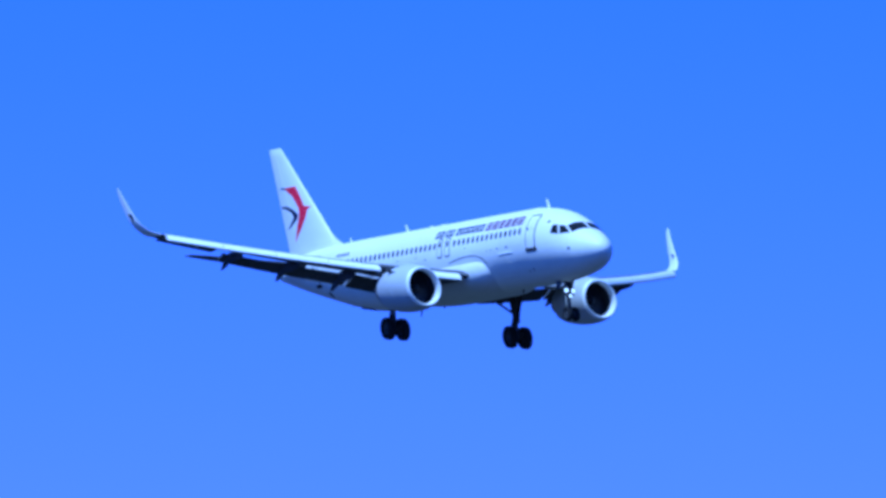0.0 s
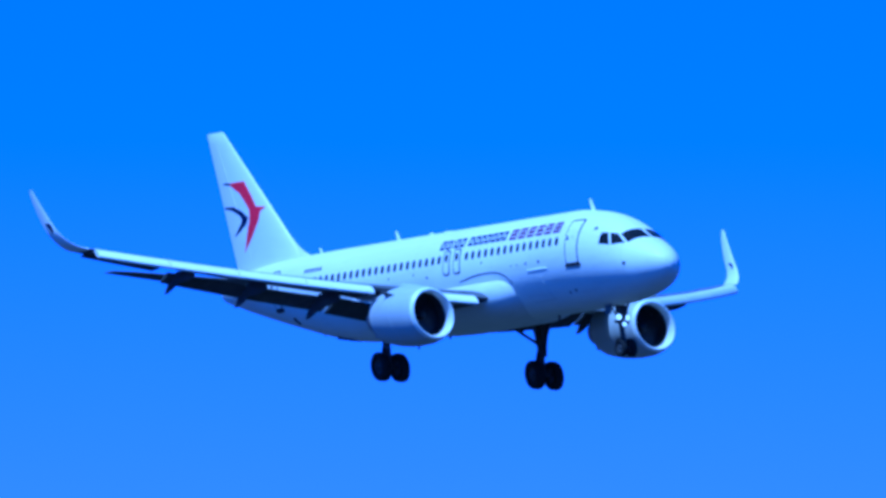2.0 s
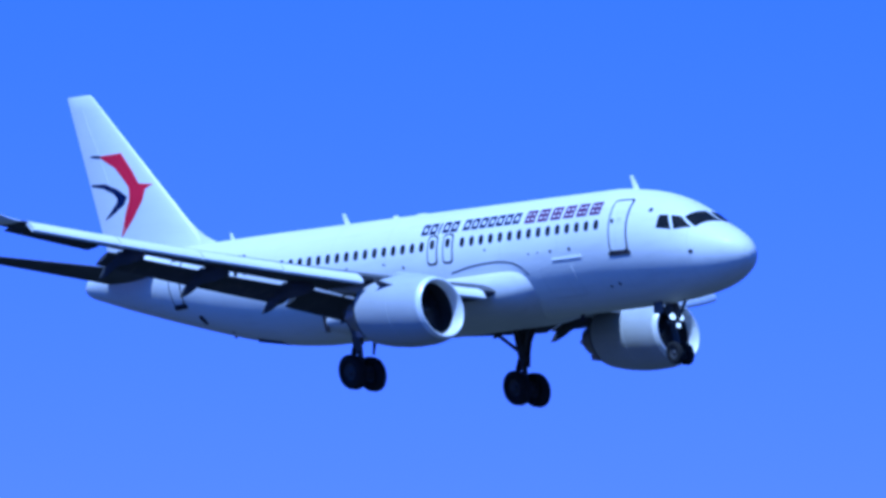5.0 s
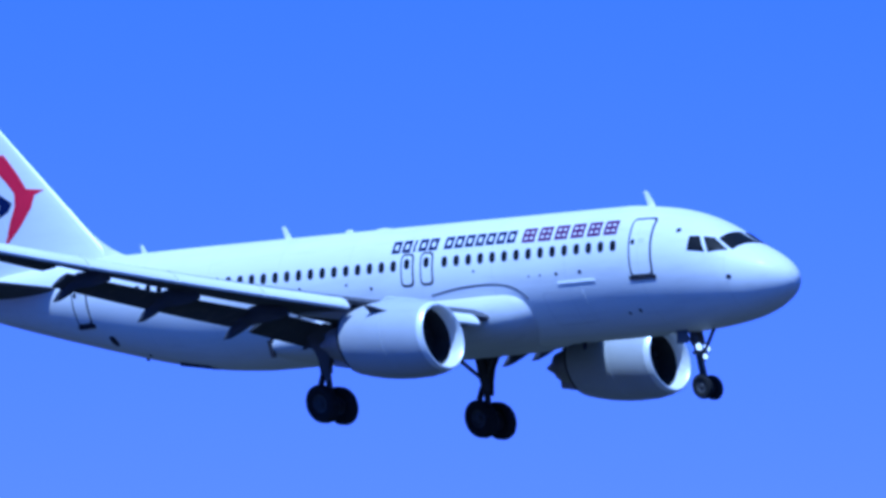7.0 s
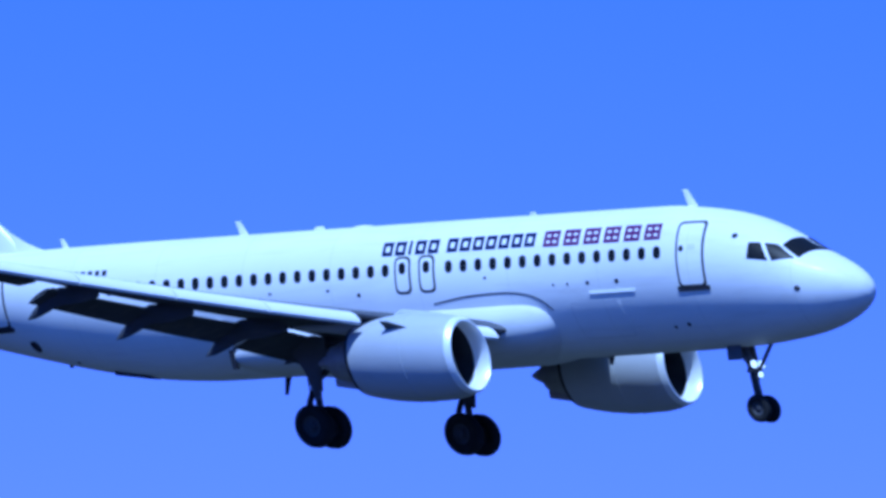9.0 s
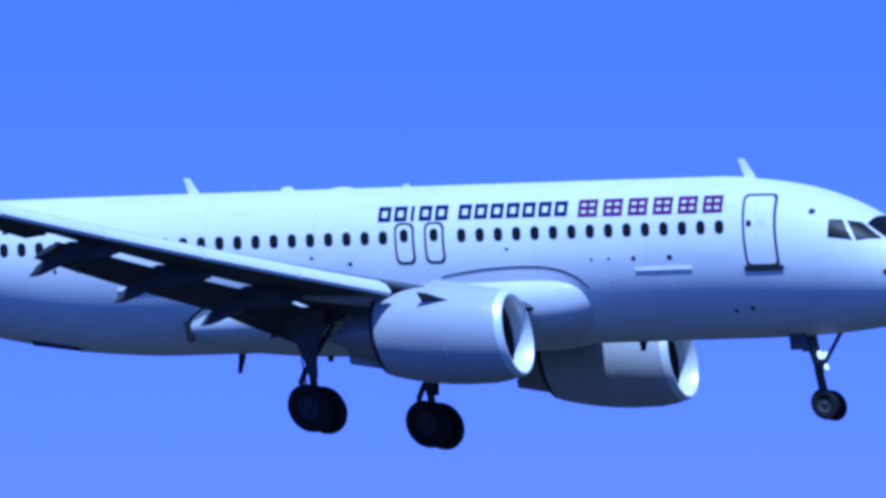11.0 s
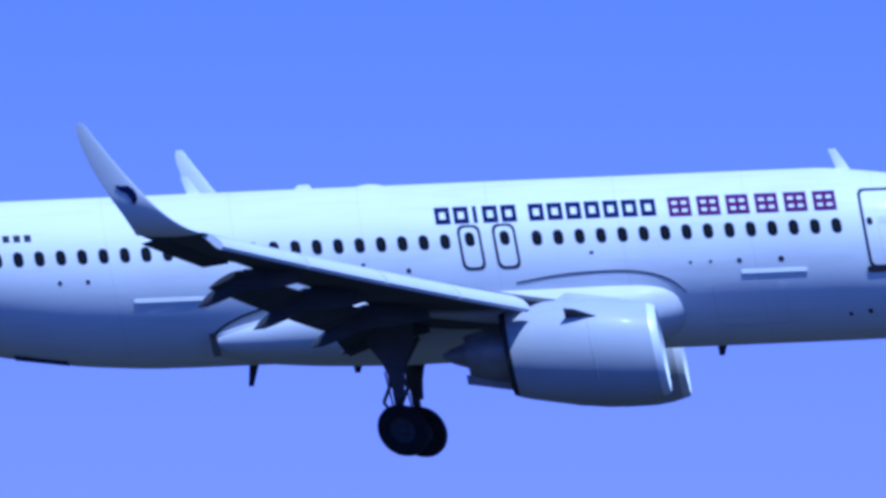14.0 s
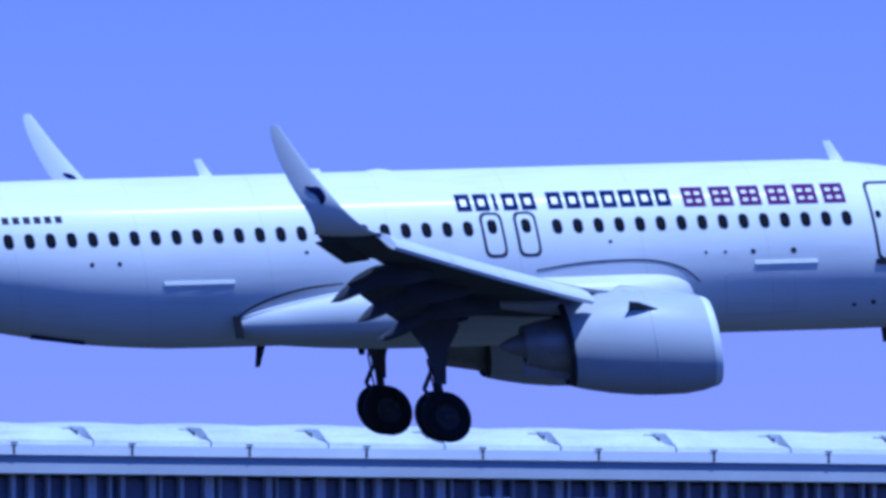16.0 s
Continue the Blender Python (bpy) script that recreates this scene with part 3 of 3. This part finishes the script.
def build_nose_gear(plane):
    s, z = 4.86, -3.81
    leg = part("gear_leg", join(tube((s + 0.35, 0, -1.8), (s + 0.08, 0, -3.0), 0.12), tube((s + 0.08, 0, -2.95), (s, 0, z), 0.075)), GEAR, plane, "slim nose gear leg")
    part("axle", tube((s, -0.3, z), (s, 0.3, z), 0.06), GEAR, leg)
    part("drag_brace", tube((s - 0.75, 0, -1.9), (s + 0.05, 0, -2.9), 0.055), GEAR, leg)
    part("torque_link", slab((s + 0.2, 0, -2.85), (s + 0.16, 0, -3.5), (0, 0.16, 0), (0.06, 0, 0)), GEAR, leg)
    part("steering_collar", tube((s + 0.11, 0, -2.62), (s + 0.06, 0, -2.86), 0.17), GEAR, leg)
    part("steering_jack", tube((s + 0.08, -0.34, -2.74), (s + 0.08, 0.34, -2.74), 0.06), GEAR, leg)
    for k in (-1, 1):
        part("retraction_stay", tube((s + 0.45, k * 0.30, -1.95), (s + 0.08, k * 0.08, -2.7), 0.045), GEAR, leg)
    for y in (-0.2, 0.2):
        part("landing_lamp", tube((s - 0.10, y, -2.55), (s - 0.02, y, -2.56), 0.11, 0.10, 14), LAMP_GLASS, leg, "round landing lamp")
    part("taxi_lamp", tube((s - 0.14, 0.0, -2.84), (s - 0.06, 0.0, -2.85), 0.08, 0.07, 12), LAMP_GLASS, leg, "round taxi lamp")
    for k in (-1, 1):
        part("gear_door", slab((s + 0.42, k * 0.36, -2.0), (s + 0.42, k * 0.42, -2.42), (0.5, 0, 0), (0, 0.03, 0)), GEAR_DOOR, plane, "open nose gear door", smooth=False)
        wheel(plane, s, k * 0.25, z, 0.395, 0.24, 1)


FIN = [(1.6, 30.25, 36.1), (2.05, 30.42, 36.15), (7.78, 35.92, 37.36)]


def fin_edges(z):
    return curve(FIN, z) if z < 2.05 else [FIN[1][c] + (FIN[2][c] - FIN[1][c]) * (z - 2.05) / (7.78 - 2.05) for c in (1, 2)]


def fin_half(s, z):
    le, te = fin_edges(z)
    x = min(1, max(0, (s - le) / (te - le)))
    for (x1, h1), (x0, h0) in zip(FOIL, FOIL[1:]):
        if x0 <= x <= x1:
            return (te - le) * 0.72 * (h0 + (h1 - h0) * (x - x0) / (x1 - x0))
    return 0.0


def build_tail(plane):
    rings = []
    for i in range(15):
        z = 1.55 + (7.78 - 1.55) * i / 14
        le, te = fin_edges(z)
        ch = te - le
        ring = [(le + x * ch, 0.72 * h * ch, z) for x, h in FOIL] + [(le + x * ch, -0.72 * h * ch, z) for x, h in reversed(FOIL[:-1])]
        rings.append(ring)
    le, te = fin_edges(7.78)
    rings.append([(le + 0.12 + x * (te - le - 0.12), 0.3 * h * (te - le), 7.86) for x, h in FOIL] + [(le + 0.12 + x * (te - le - 0.12), -0.3 * h * (te - le), 7.86) for x, h in reversed(FOIL[:-1])])
    fin = part("tail_fin", Wg(loft(rings)), FIN_WHITE, plane, "tall white tail fin with a red and blue emblem")
    # dorsal fillet
    rings = []
    for i in range(9):
        u = i / 8
        s = 28.7 + 3.35 * u
        h = 1.90 + 1.9 * u**2.2
        w = 0.05 + 0.16 * u
        rings.append([(s, -w, 1.85), (s, -w * 0.6, (1.85 + h) / 2), (s, 0, h), (s, w * 0.6, (1.85 + h) / 2), (s, w, 1.85)])
    part("dorsal_fillet", Wg(loft(rings)), FIN_WHITE, fin)
    # rudder hinge line, a thin groove cover on both sides
    for k in (-1, 1):
        def put(s, z):
            return s, k * (fin_half(s, z) + 0.012), z
        part("rudder_hinge", ribbon([(34.55, 2.3, 0.03), (35.4, 4.5, 0.03), (36.55, 7.5, 0.03)], put, k), FAIRING, fin, "thin rudder joint")
        part("emblem_red", strip([(35.75, 5.61), (34.53, 5.63), (34.0, 4.96), (33.69, 4.47), (32.94, 4.40), (33.35, 4.25), (33.58, 3.82), (34.2, 3.23), (35.1, 2.60)],
                                 [(35.75, 5.54), (34.97, 5.14), (34.55, 4.72), (34.32, 4.45), (34.25, 4.35), (34.26, 4.20), (34.32, 3.90), (34.65, 3.40), (35.1, 2.57)], put, k),
             RED, fin, "curved red emblem stripe with a pointed tip", smooth=False)
        part("emblem_blue", strip([(36.6, 4.66), (35.66, 4.60), (34.91, 4.34), (34.42, 4.05), (34.62, 3.80), (35.32, 3.52), (35.95, 3.34)],
                                  [(36.6, 4.60), (35.81, 4.46), (35.19, 4.20), (35.02, 4.02), (35.08, 3.90), (35.45, 3.64), (35.95, 3.36)], put, k),
             NAVY, fin, "curved navy emblem stripe", smooth=False)
        part("emblem_edge", strip([(36.37, 5.67), (36.05, 5.66), (35.76, 5.63)], [(36.37, 5.62), (36.05, 5.57), (35.76, 5.53)], put, k), NAVY, fin, smooth=False)
    for k in (-1, 1):
        rings = []
        for i in range(10):
            u = i / 9
            y = 0.5 + 6.1 * u
            le, te = 31.45 + 4.15 * u, 35.5 + 1.3 * u
            if i == 9:
                le += 0.25
            z = 0.95 + 0.62 * u
            rings.append(foil_ring(le, te - le, 0.58, lambda s, h, y=y, z=z: (s, k * y, z + h), camber=-0.005, up=0.008))
        part("tailplane", Wg(loft(rings)), WING_SHADE_GREY, plane, "grey horizontal tailplane")


def mark(ss, zs, open_cells=(), off=0.012):
    """A flat mark on the starboard skin: a grid of cells, some left open."""
    n = len(zs)
    verts = [on_side(s, z, off) for s in ss for z in zs]
    faces = [(i * n + j, i * n + j + 1, (i + 1) * n + j + 1, (i + 1) * n + j)
             for i in range(len(ss) - 1) for j in range(n - 1) if (i, j) not in open_cells]
    return Wg((verts, faces))


def block(s0, s1, z0, z1, pen, core=False):
    """A hollow block mark, with or without a cross in it."""
    if core:
        m, c, h = (s0 + s1) / 2, (z0 + z1) / 2, pen / 2
        return mark([s0, s0 + pen, m - h, m + h, s1 - pen, s1], [z0, z0 + pen, c - h, c + h, z1 - pen, z1], {(1, 1), (1, 3), (3, 1), (3, 3)})
    return mark([s0, s0 + pen, s1 - pen, s1], [z0, z0 + pen, z1 - pen, z1], {(1, 1)})


def build_aircraft():
    plane = new("airliner")
    plane.empty_display_size = 3
    tagged(plane, "white twin-jet airliner with lowered gear and flaps, on approach", "airplane")
    # hull
    ss = [0.27, 0.29, 0.33, 0.38, 0.46, 0.55, 0.65, 0.8, 1.0] + [1.0 + 0.25 * i for i in range(1, 24)] + [7.0 + 1.0 * i for i in range(17)] + [24.0 + 0.5 * i for i in range(27)] + [37.25, 37.45, 37.57]
    body = part("fuselage", Wg(loft([[hull(s, 360 * j / 64) for j in range(64)] for s in ss])), WHITE, plane, "long white fuselage tube")
    # belly fairing
    rows = [(10.25, 0.05, 0.30, -0.90), (10.45, 0.35, 0.58, -0.94), (10.9, 0.75, 0.80, -1.02), (11.6, 1.00, 0.92, -1.13), (12.8, 1.12, 0.97, -1.22), (17.5, 1.12, 0.97, -1.25),
            (19.5, 1.02, 0.86, -1.32), (21.0, 0.78, 0.68, -1.40), (22.0, 0.55, 0.50, -1.46), (22.4, 0.40, 0.36, -1.50)]
    rings = []
    for i in range(49):
        s = 10.25 + (22.4 - 10.25) * i / 48
        bulge, hh, zc = curve(rows, s)
        ring = []
        for j in range(48):
            a = 2 * math.pi * j / 48
            c, sn = math.cos(a), math.sin(a)
            ring.append((s, (1.30 + bulge) * math.copysign(abs(c) ** 0.75, c) * 0.945, zc + hh * math.copysign(abs(sn) ** 0.85, sn)))
        rings.append(ring)
    part("belly_fairing", Wg(loft(rings)), FAIRING, plane, "bulging pale wing-root fairing")
    part("fairing_vent", Wg(loft([[(22.30, 1.50, -1.84), (22.30, 1.56, -1.30), (22.48, 1.54, -1.30), (22.48, 1.48, -1.84)],
                                  [(22.30, 1.62, -1.84), (22.30, 1.68, -1.30), (22.48, 1.66, -1.30), (22.48, 1.60, -1.84)]])), SEAL, plane, "dark slot at the end of the fairing", smooth=False)
    # dark ribbon painted in place of the shadow along the fairing's rear edge
    part("fairing_seam_and_shade", ribbon([(19.6, -0.58, 0.03), (20.6, -0.68, 0.05), (21.5, -0.90, 0.05), (22.15, -1.18, 0.05), (22.42, -1.42, 0.05)],
                                lambda s, z: (s, side(s, z) + 0.10, z)), SEAL, plane, "painted shadow line along the fairing's rear edge")
    part("fairing_seam_and_shade", ribbon([(14.6, -0.40, 0.03), (13.4, -0.25, 0.04), (12.2, -0.21, 0.04), (11.4, -0.27, 0.04), (10.8, -0.47, 0.04), (10.45, -0.78, 0.03)],
                                lambda s, z: on_side(s, z, 0.014)), SEAL, plane, "dark seam over the front of the fairing")
    # cockpit panes
    for k in (1, -1):
        for cs in ([(1.60, 4), (2.00, 49), (2.50, 42), (2.28, 4)], [(2.12, 53), (2.72, 67), (2.98, 49), (2.62, 44)], [(2.84, 68), (3.46, 71), (3.44, 54), (3.10, 50)]):
            part("cockpit_window", skin_patch([(s, k * a) for s, a in cs]), GLASS, body, "dark cockpit pane")
    # cabin windows
    rowz = 0.645
    stations = [6.42 + 0.533 * i for i in range(15)] + [16.17 + 0.533 * i for i in range(24)]
    for s in stations:
        part("window", skin_plate(s - 0.125, s + 0.125, rowz - 0.18, rowz + 0.18, 0.008, 0.115, 8, 2), GLASS, body)
    # passenger doors
    for s0, s1, z0, z1 in ((4.84, 5.78, -0.40, 1.50), (30.40, 31.20, -0.26, 1.40)):
        fr = part("door_frame", skin_plate(s0, s1, z0, z1, 0.008, 0.14, 14, 4), SEAL, body, "dark door outline")
        dr = part("cabin_door", skin_plate(s0 + 0.075, s1 - 0.075, z0 + 0.075, z1 - 0.075, 0.018, 0.10, 14, 4), WHITE, body, "closed white cabin door")
        part("door_sill", skin_plate(s0 - 0.08, s1 + 0.08, z0 - 0.09, z0 + 0.05, 0.03, 0.05, 4, 4), SEAL, fr, "dark sill plate")
        part("door_window", skin_plate(s1 - 0.27, s1 - 0.12, 0.62, 0.80, 0.026, 0.07, 6, 2), GLASS, dr)
        part("door_handle", skin_plate(s0 + 0.28, s0 + 0.52, 0.66, 0.82, 0.024, 0.03, 4, 2), FAIRING, dr)
    for s in (14.68, 15.55):
        part("door_frame", skin_plate(s - 0.29, s + 0.29, -0.06, 1.02, 0.008, 0.16, 12, 4), SEAL, body, "dark exit outline")
        ex = part("overwing_exit", skin_plate(s - 0.22, s + 0.22, 0.01, 0.95, 0.018, 0.13, 12, 4), WHITE, body, "closed white overwing exit")
        part("exit_window", skin_plate(s - 0.12, s + 0.12, rowz - 0.14, rowz + 0.20, 0.026, 0.11, 8, 2), GLASS, ex)
    # painted title as plain block marks, dark then reddish
    s = 16.32
    for i in range(13):
        if i == 5:
            s -= 0.22
            continue
        w = 0.17 if i == 2 else 0.375
        g = mark([s - 0.12, s - 0.02], [1.06, 1.26, 1.46]) if i == 2 else block(s - w, s, 1.06, 1.46, 0.11)
        part("title_mark", g, NAVY, body)
        s -= w + 0.09
    for i in range(6):
        a = 10.50 - i * 0.722
        part("title_mark", block(a - 0.56, a, 1.02, 1.48, 0.095, True), MAUVE, body)
    for i in range(6):
        a = 27.95 - i * 0.27
        part("registration_mark", mark([a - 0.17, a], [1.06, 1.22]), SEAL, body)
    # pale strips, ports and vents
    # added wedges: each face tilts upward so the sun makes a bright bar
    for s0, s1, z in ((7.36, 8.98, -0.36), (22.35, 24.15, -0.46)):
        rings = [[on_side(s, z + 0.05, -0.01), on_side(s, z + 0.045, 0.01), on_side(s, z - 0.035, 0.032), on_side(s, z - 0.05, 0.028), on_side(s, z - 0.05, -0.01)]
                 for s in [s0 + (s1 - s0) * n / 8 for n in range(9)]]
        part("side_strip", Wg(loft(rings)), PALE, body, "pale strip with its face tilted to catch the sun", smooth=False)
    for s, z, r in ((7.94, -0.08, 0.06), (8.98, -0.08, 0.05), (9.7, -0.08, 0.03), (10.2, -0.08, 0.03), (2.06, -0.58, 0.07), (3.9, 1.0, 0.07), (6.0, -1.40, 0.05), (6.5, -1.45, 0.04),
                    (17.2, 0.0, 0.05), (25.2, 0.05, 0.045), (25.9, 0.05, 0.045), (29.85, -0.80, 0.15)):
        part("port", skin_plate(s - r * 1.2, s + r * 1.2, z - r, z + r, 0.012, r * 0.9, 6, 2), SEAL, body)
    # antennas along the spine and the belly
    for s, z, h, c in ((5.87, 2.0, 0.50, 0.34), (22.1, 2.02, 0.46, 0.34), (28.75, 2.02, 0.30, 0.26), (19.3, 2.03, 0.14, 0.5)):
        rings = [[(s + x * c * q + d, yy * q, zz) for x, yy in ((0, 0), (0.3, 0.035), (1, 0), (0.3, -0.035))] for zz, q, d in ((z, 1.0, 0.0), (z + h, 0.55, h * 0.55))]
        part("blade_antenna", Wg(loft(rings)), PALE, body, "small white blade antenna")
    part("radio_dome", Wg(loft([[(17.4 + 0.5 * u - 0.02, w * math.cos(math.pi * j / 8), 2.03 + 0.09 * math.sin(math.pi * u / 2) * math.sin(math.pi * j / 8)) for j in range(9)] for u, w in ((0, 0.05), (0.25, 0.2), (0.6, 0.3), (1.0, 0.32), (1.4, 0.3), (1.75, 0.2), (2.0, 0.05))], False, False)), WHITE, body)
    for s, z, h in ((21.45, -1.95, 0.62), (18.9, -2.1, 0.25), (9.75, -2.0, 0.30), (29.3, -1.2, 0.2)):
        rings = [[(s + x * 0.26 * q + d, yy * q, zz) for x, yy in ((0, 0), (0.3, 0.03), (1, 0), (0.3, -0.03))] for zz, q, d in ((z, 1.0, 0.0), (z - h, 0.5, h * 0.45))]
        part("blade_antenna", Wg(loft(rings)), SEAL, body, "small dark belly antenna")
    part("outflow_flap", slab((26.2, 0.35, -1.85), (27.5, 0.35, -1.67), (0, 0.5, 0), (0.01, 0, 0.12)), SEAL, body, "dark flap under the tail", smooth=False)
    part("cargo_door_frame", skin_plate(8.0, 9.8, -1.62, -0.62, 0.006, 0.10, 10, 4), FAIRING, body, "faint cargo door outline")
    part("cargo_door", skin_plate(8.03, 9.77, -1.59, -0.65, 0.012, 0.08, 10, 4), WHITE, body, "closed white cargo door")
    for s, z in ((28.6, -1.32), (12.6, 0.25), (18.3, 0.18), (20.4, 0.2)):
        part("drain", skin_plate(s - 0.05, s + 0.05, z - 0.03, z + 0.03, 0.015, 0.02, 4, 2), SEAL, body)
    for k in (1, -1):
        build_wing(plane, k)
        build_engine(plane, k)
        build_main_gear(plane, k)
    build_nose_gear(plane)
    build_tail(plane)
    return plane


# ---- ground and far things ----
GRASS = material("dry_airfield_grass", (0.052, 0.056, 0.050), 0.95, vary=0.4, scale=0.02, fine=0.5, spec=0.0)
ROOF_WHITE = material("white_roof_membrane", (0.70, 0.71, 0.73), 0.55, vary=0.25, scale=0.25, fine=5.0, grime=0.3)
FASCIA = material("grey_fascia_metal", (0.42, 0.44, 0.50), 0.5, vary=0.15, scale=0.4, fine=8.0)
GUTTER = material("pale_gutter_metal", (0.68, 0.69, 0.74), 0.5, vary=0.15, scale=0.4, fine=8.0)
DARK_GLASS = material("dark_facade_glass", (0.13, 0.15, 0.23), 0.25, vary=0.3, scale=0.5, fine=3.0)
POST = material("pale_facade_posts", (0.60, 0.61, 0.66), 0.5, vary=0.25, scale=0.7, fine=6.0)
WALL = material("grey_concrete_wall", (0.30, 0.30, 0.30), 0.8, vary=0.2, scale=0.3, fine=8.0, bump=0.2)
MAST = material("dark_mast_steel", (0.05, 0.05, 0.055), 0.6, vary=0.2, scale=2.0)


def build_ground():
    verts, faces = [], []
    n = 24
    for i in range(n + 1):
        for j in range(n + 1):
            x, y = (i / n - 0.5) * 9000, (j / n - 0.5) * 9000
            verts.append((x, y, 0.0))
    for i in range(n):
        for j in range(n):
            a = i * (n + 1) + j
            faces.append((a, a + 1, a + n + 2, a + n + 1))
    me = mesh_of("ground", verts, faces, False)
    me.materials.append(GRASS)
    tagged(new("ground", me), "flat airfield grass out to the horizon", "ground", kind="structure")


def box(x0, x1, y0, y1, z0, z1):
    v = [(x, y, z) for x in (x0, x1) for y in (y0, y1) for z in (z0, z1)]
    return v, [(0, 1, 3, 2), (4, 6, 7, 5), (0, 4, 5, 1), (2, 3, 7, 6), (0, 2, 6, 4), (1, 5, 7, 3)]


def build_hall():
    """A long hall with a scalloped white roof over a glazed front; its own x runs along the front."""
    hall = new("terminal_hall")
    tagged(hall, "long hall with a white scalloped roof over dark glazing", "building")
    hall.matrix_world = pose(134.49, 712.57, 0, 0, 0, 13.0)
    half, bay = 68.87, 4.42
    eave = 19.82
    part("wall", box(-half, half, 1.2, 60, 0, eave - 0.3), WALL, hall, "grey back walls", smooth=False)
    part("glazing", box(-half + 0.1, half - 0.1, 0.9, 1.15, 0.3, eave - 0.9), DARK_GLASS, hall, "dark glazed front", smooth=False)
    part("fascia", box(-half - 0.3, half + 0.3, -0.6, 1.1, eave - 0.76, eave - 0.06), FASCIA, hall, "grey metal fascia", smooth=False)
    part("gutter", box(-half - 0.3, half + 0.3, -0.75, -0.62, eave - 0.13, eave + 0.22), GUTTER, hall, "pale gutter edge", smooth=False)
    rnd = random.Random(4)
    n = int(2 * half / bay + 0.5)
    for i in range(n):
        x0 = -half + i * bay
        rings = []
        for j in range(9):
            u = j / 8
            x = x0 + 0.03 + (bay - 0.06) * u
            # each bay rises slowly and drops off at its end
            h = 0.80 + 0.16 * math.sin(math.pi * min(1.0, u * 0.62 + 0.20)) - 0.34 * max(0, (u - 0.86) / 0.14) ** 2
            rings.append([(x, -0.60, eave + 0.10), (x, -0.55, eave + 0.40), (x, 0.4, eave + h), (x, 6.0, eave + h + 0.25), (x, 30.0, eave + h + 0.1), (x, 59.0, eave + 0.3), (x, 59.0, eave - 0.25), (x, -0.5, eave - 0.02)])
        bay_ob = part("roof_bay", loft(rings), ROOF_WHITE, hall, "white roof bay")
        part("roof_vent", join(box(x0 + bay - 0.50, x0 + bay - 0.32, 0.1, 0.5, eave + 0.5, eave + 0.76), box(x0 + bay - 0.90, x0 + bay - 0.45, 0.2, 0.4, eave + 0.74, eave + 0.84)), MAST, bay_ob, "small dark roof vent", smooth=False)
        part("gutter_peg", join(box(x0 + 0.30 * bay, x0 + 0.30 * bay + 0.07, -0.80, -0.76, eave - 0.10, eave + 0.24), box(x0 + 0.30 * bay - 0.10, x0 + 0.30 * bay + 0.16, -0.80, -0.76, eave + 0.25, eave + 0.31)), MAST, hall, "thin dark peg", smooth=False)
        # posts of the front
        for q in range(6):
            w = (0.30, 0.07, 0.12, 0.20, 0.06, 0.10)[q] + 0.05 * rnd.random()
            x = x0 + bay * (q + 0.5 * rnd.random()) / 6
            part("facade_post", box(x, x + w, 0.55, 0.88, 0.0, eave - 0.78), POST, hall, smooth=False)
    for x in (3.4, 7.2):
        part("sign", join(*[box(x + 0.36 * i, x + 0.24 + 0.36 * i, 0.3, 0.5, eave - 1.75, eave - 1.40) for i in range(4)]), PALE, hall, "pale bars of a sign", smooth=False)
    return hall


def build_mast(x, y, h, r):
    n = 10
    rings = [[(rr * math.cos(2 * math.pi * j / n), rr * math.sin(2 * math.pi * j / n), z) for j in range(n)] for z, rr in ((0, r * 2.2), (h * 0.5, r * 1.5), (h - 0.3, r), (h, r * 0.8))]
    me = mesh_of("mast", *loft(rings), True)
    me.materials.append(MAST)
    ob = new("mast", me)
    ob.matrix_world = pose(x, y, 0)
    return tagged(ob, "slender dark steel mast on the grass", "mast", group="masts on the airfield")


build_ground()
build_hall()
build_mast(456 * math.sin(radians(-22.2)), 456 * math.cos(radians(-22.2)), 25.0, 0.065)
build_mast(470 * math.sin(radians(-21.93)), 470 * math.cos(radians(-21.93)), 25.1, 0.02)
aircraft = build_aircraft()


def aircraft_pose(x, y, z, heading, nose_up, wing_down):
    return pose(x, y, z, wing_down, -nose_up, heading)


def motions():
    walk(aircraft, [(r[0], aircraft_pose(*r[1:])) for r in AIRCRAFT_ROWS])


motions()
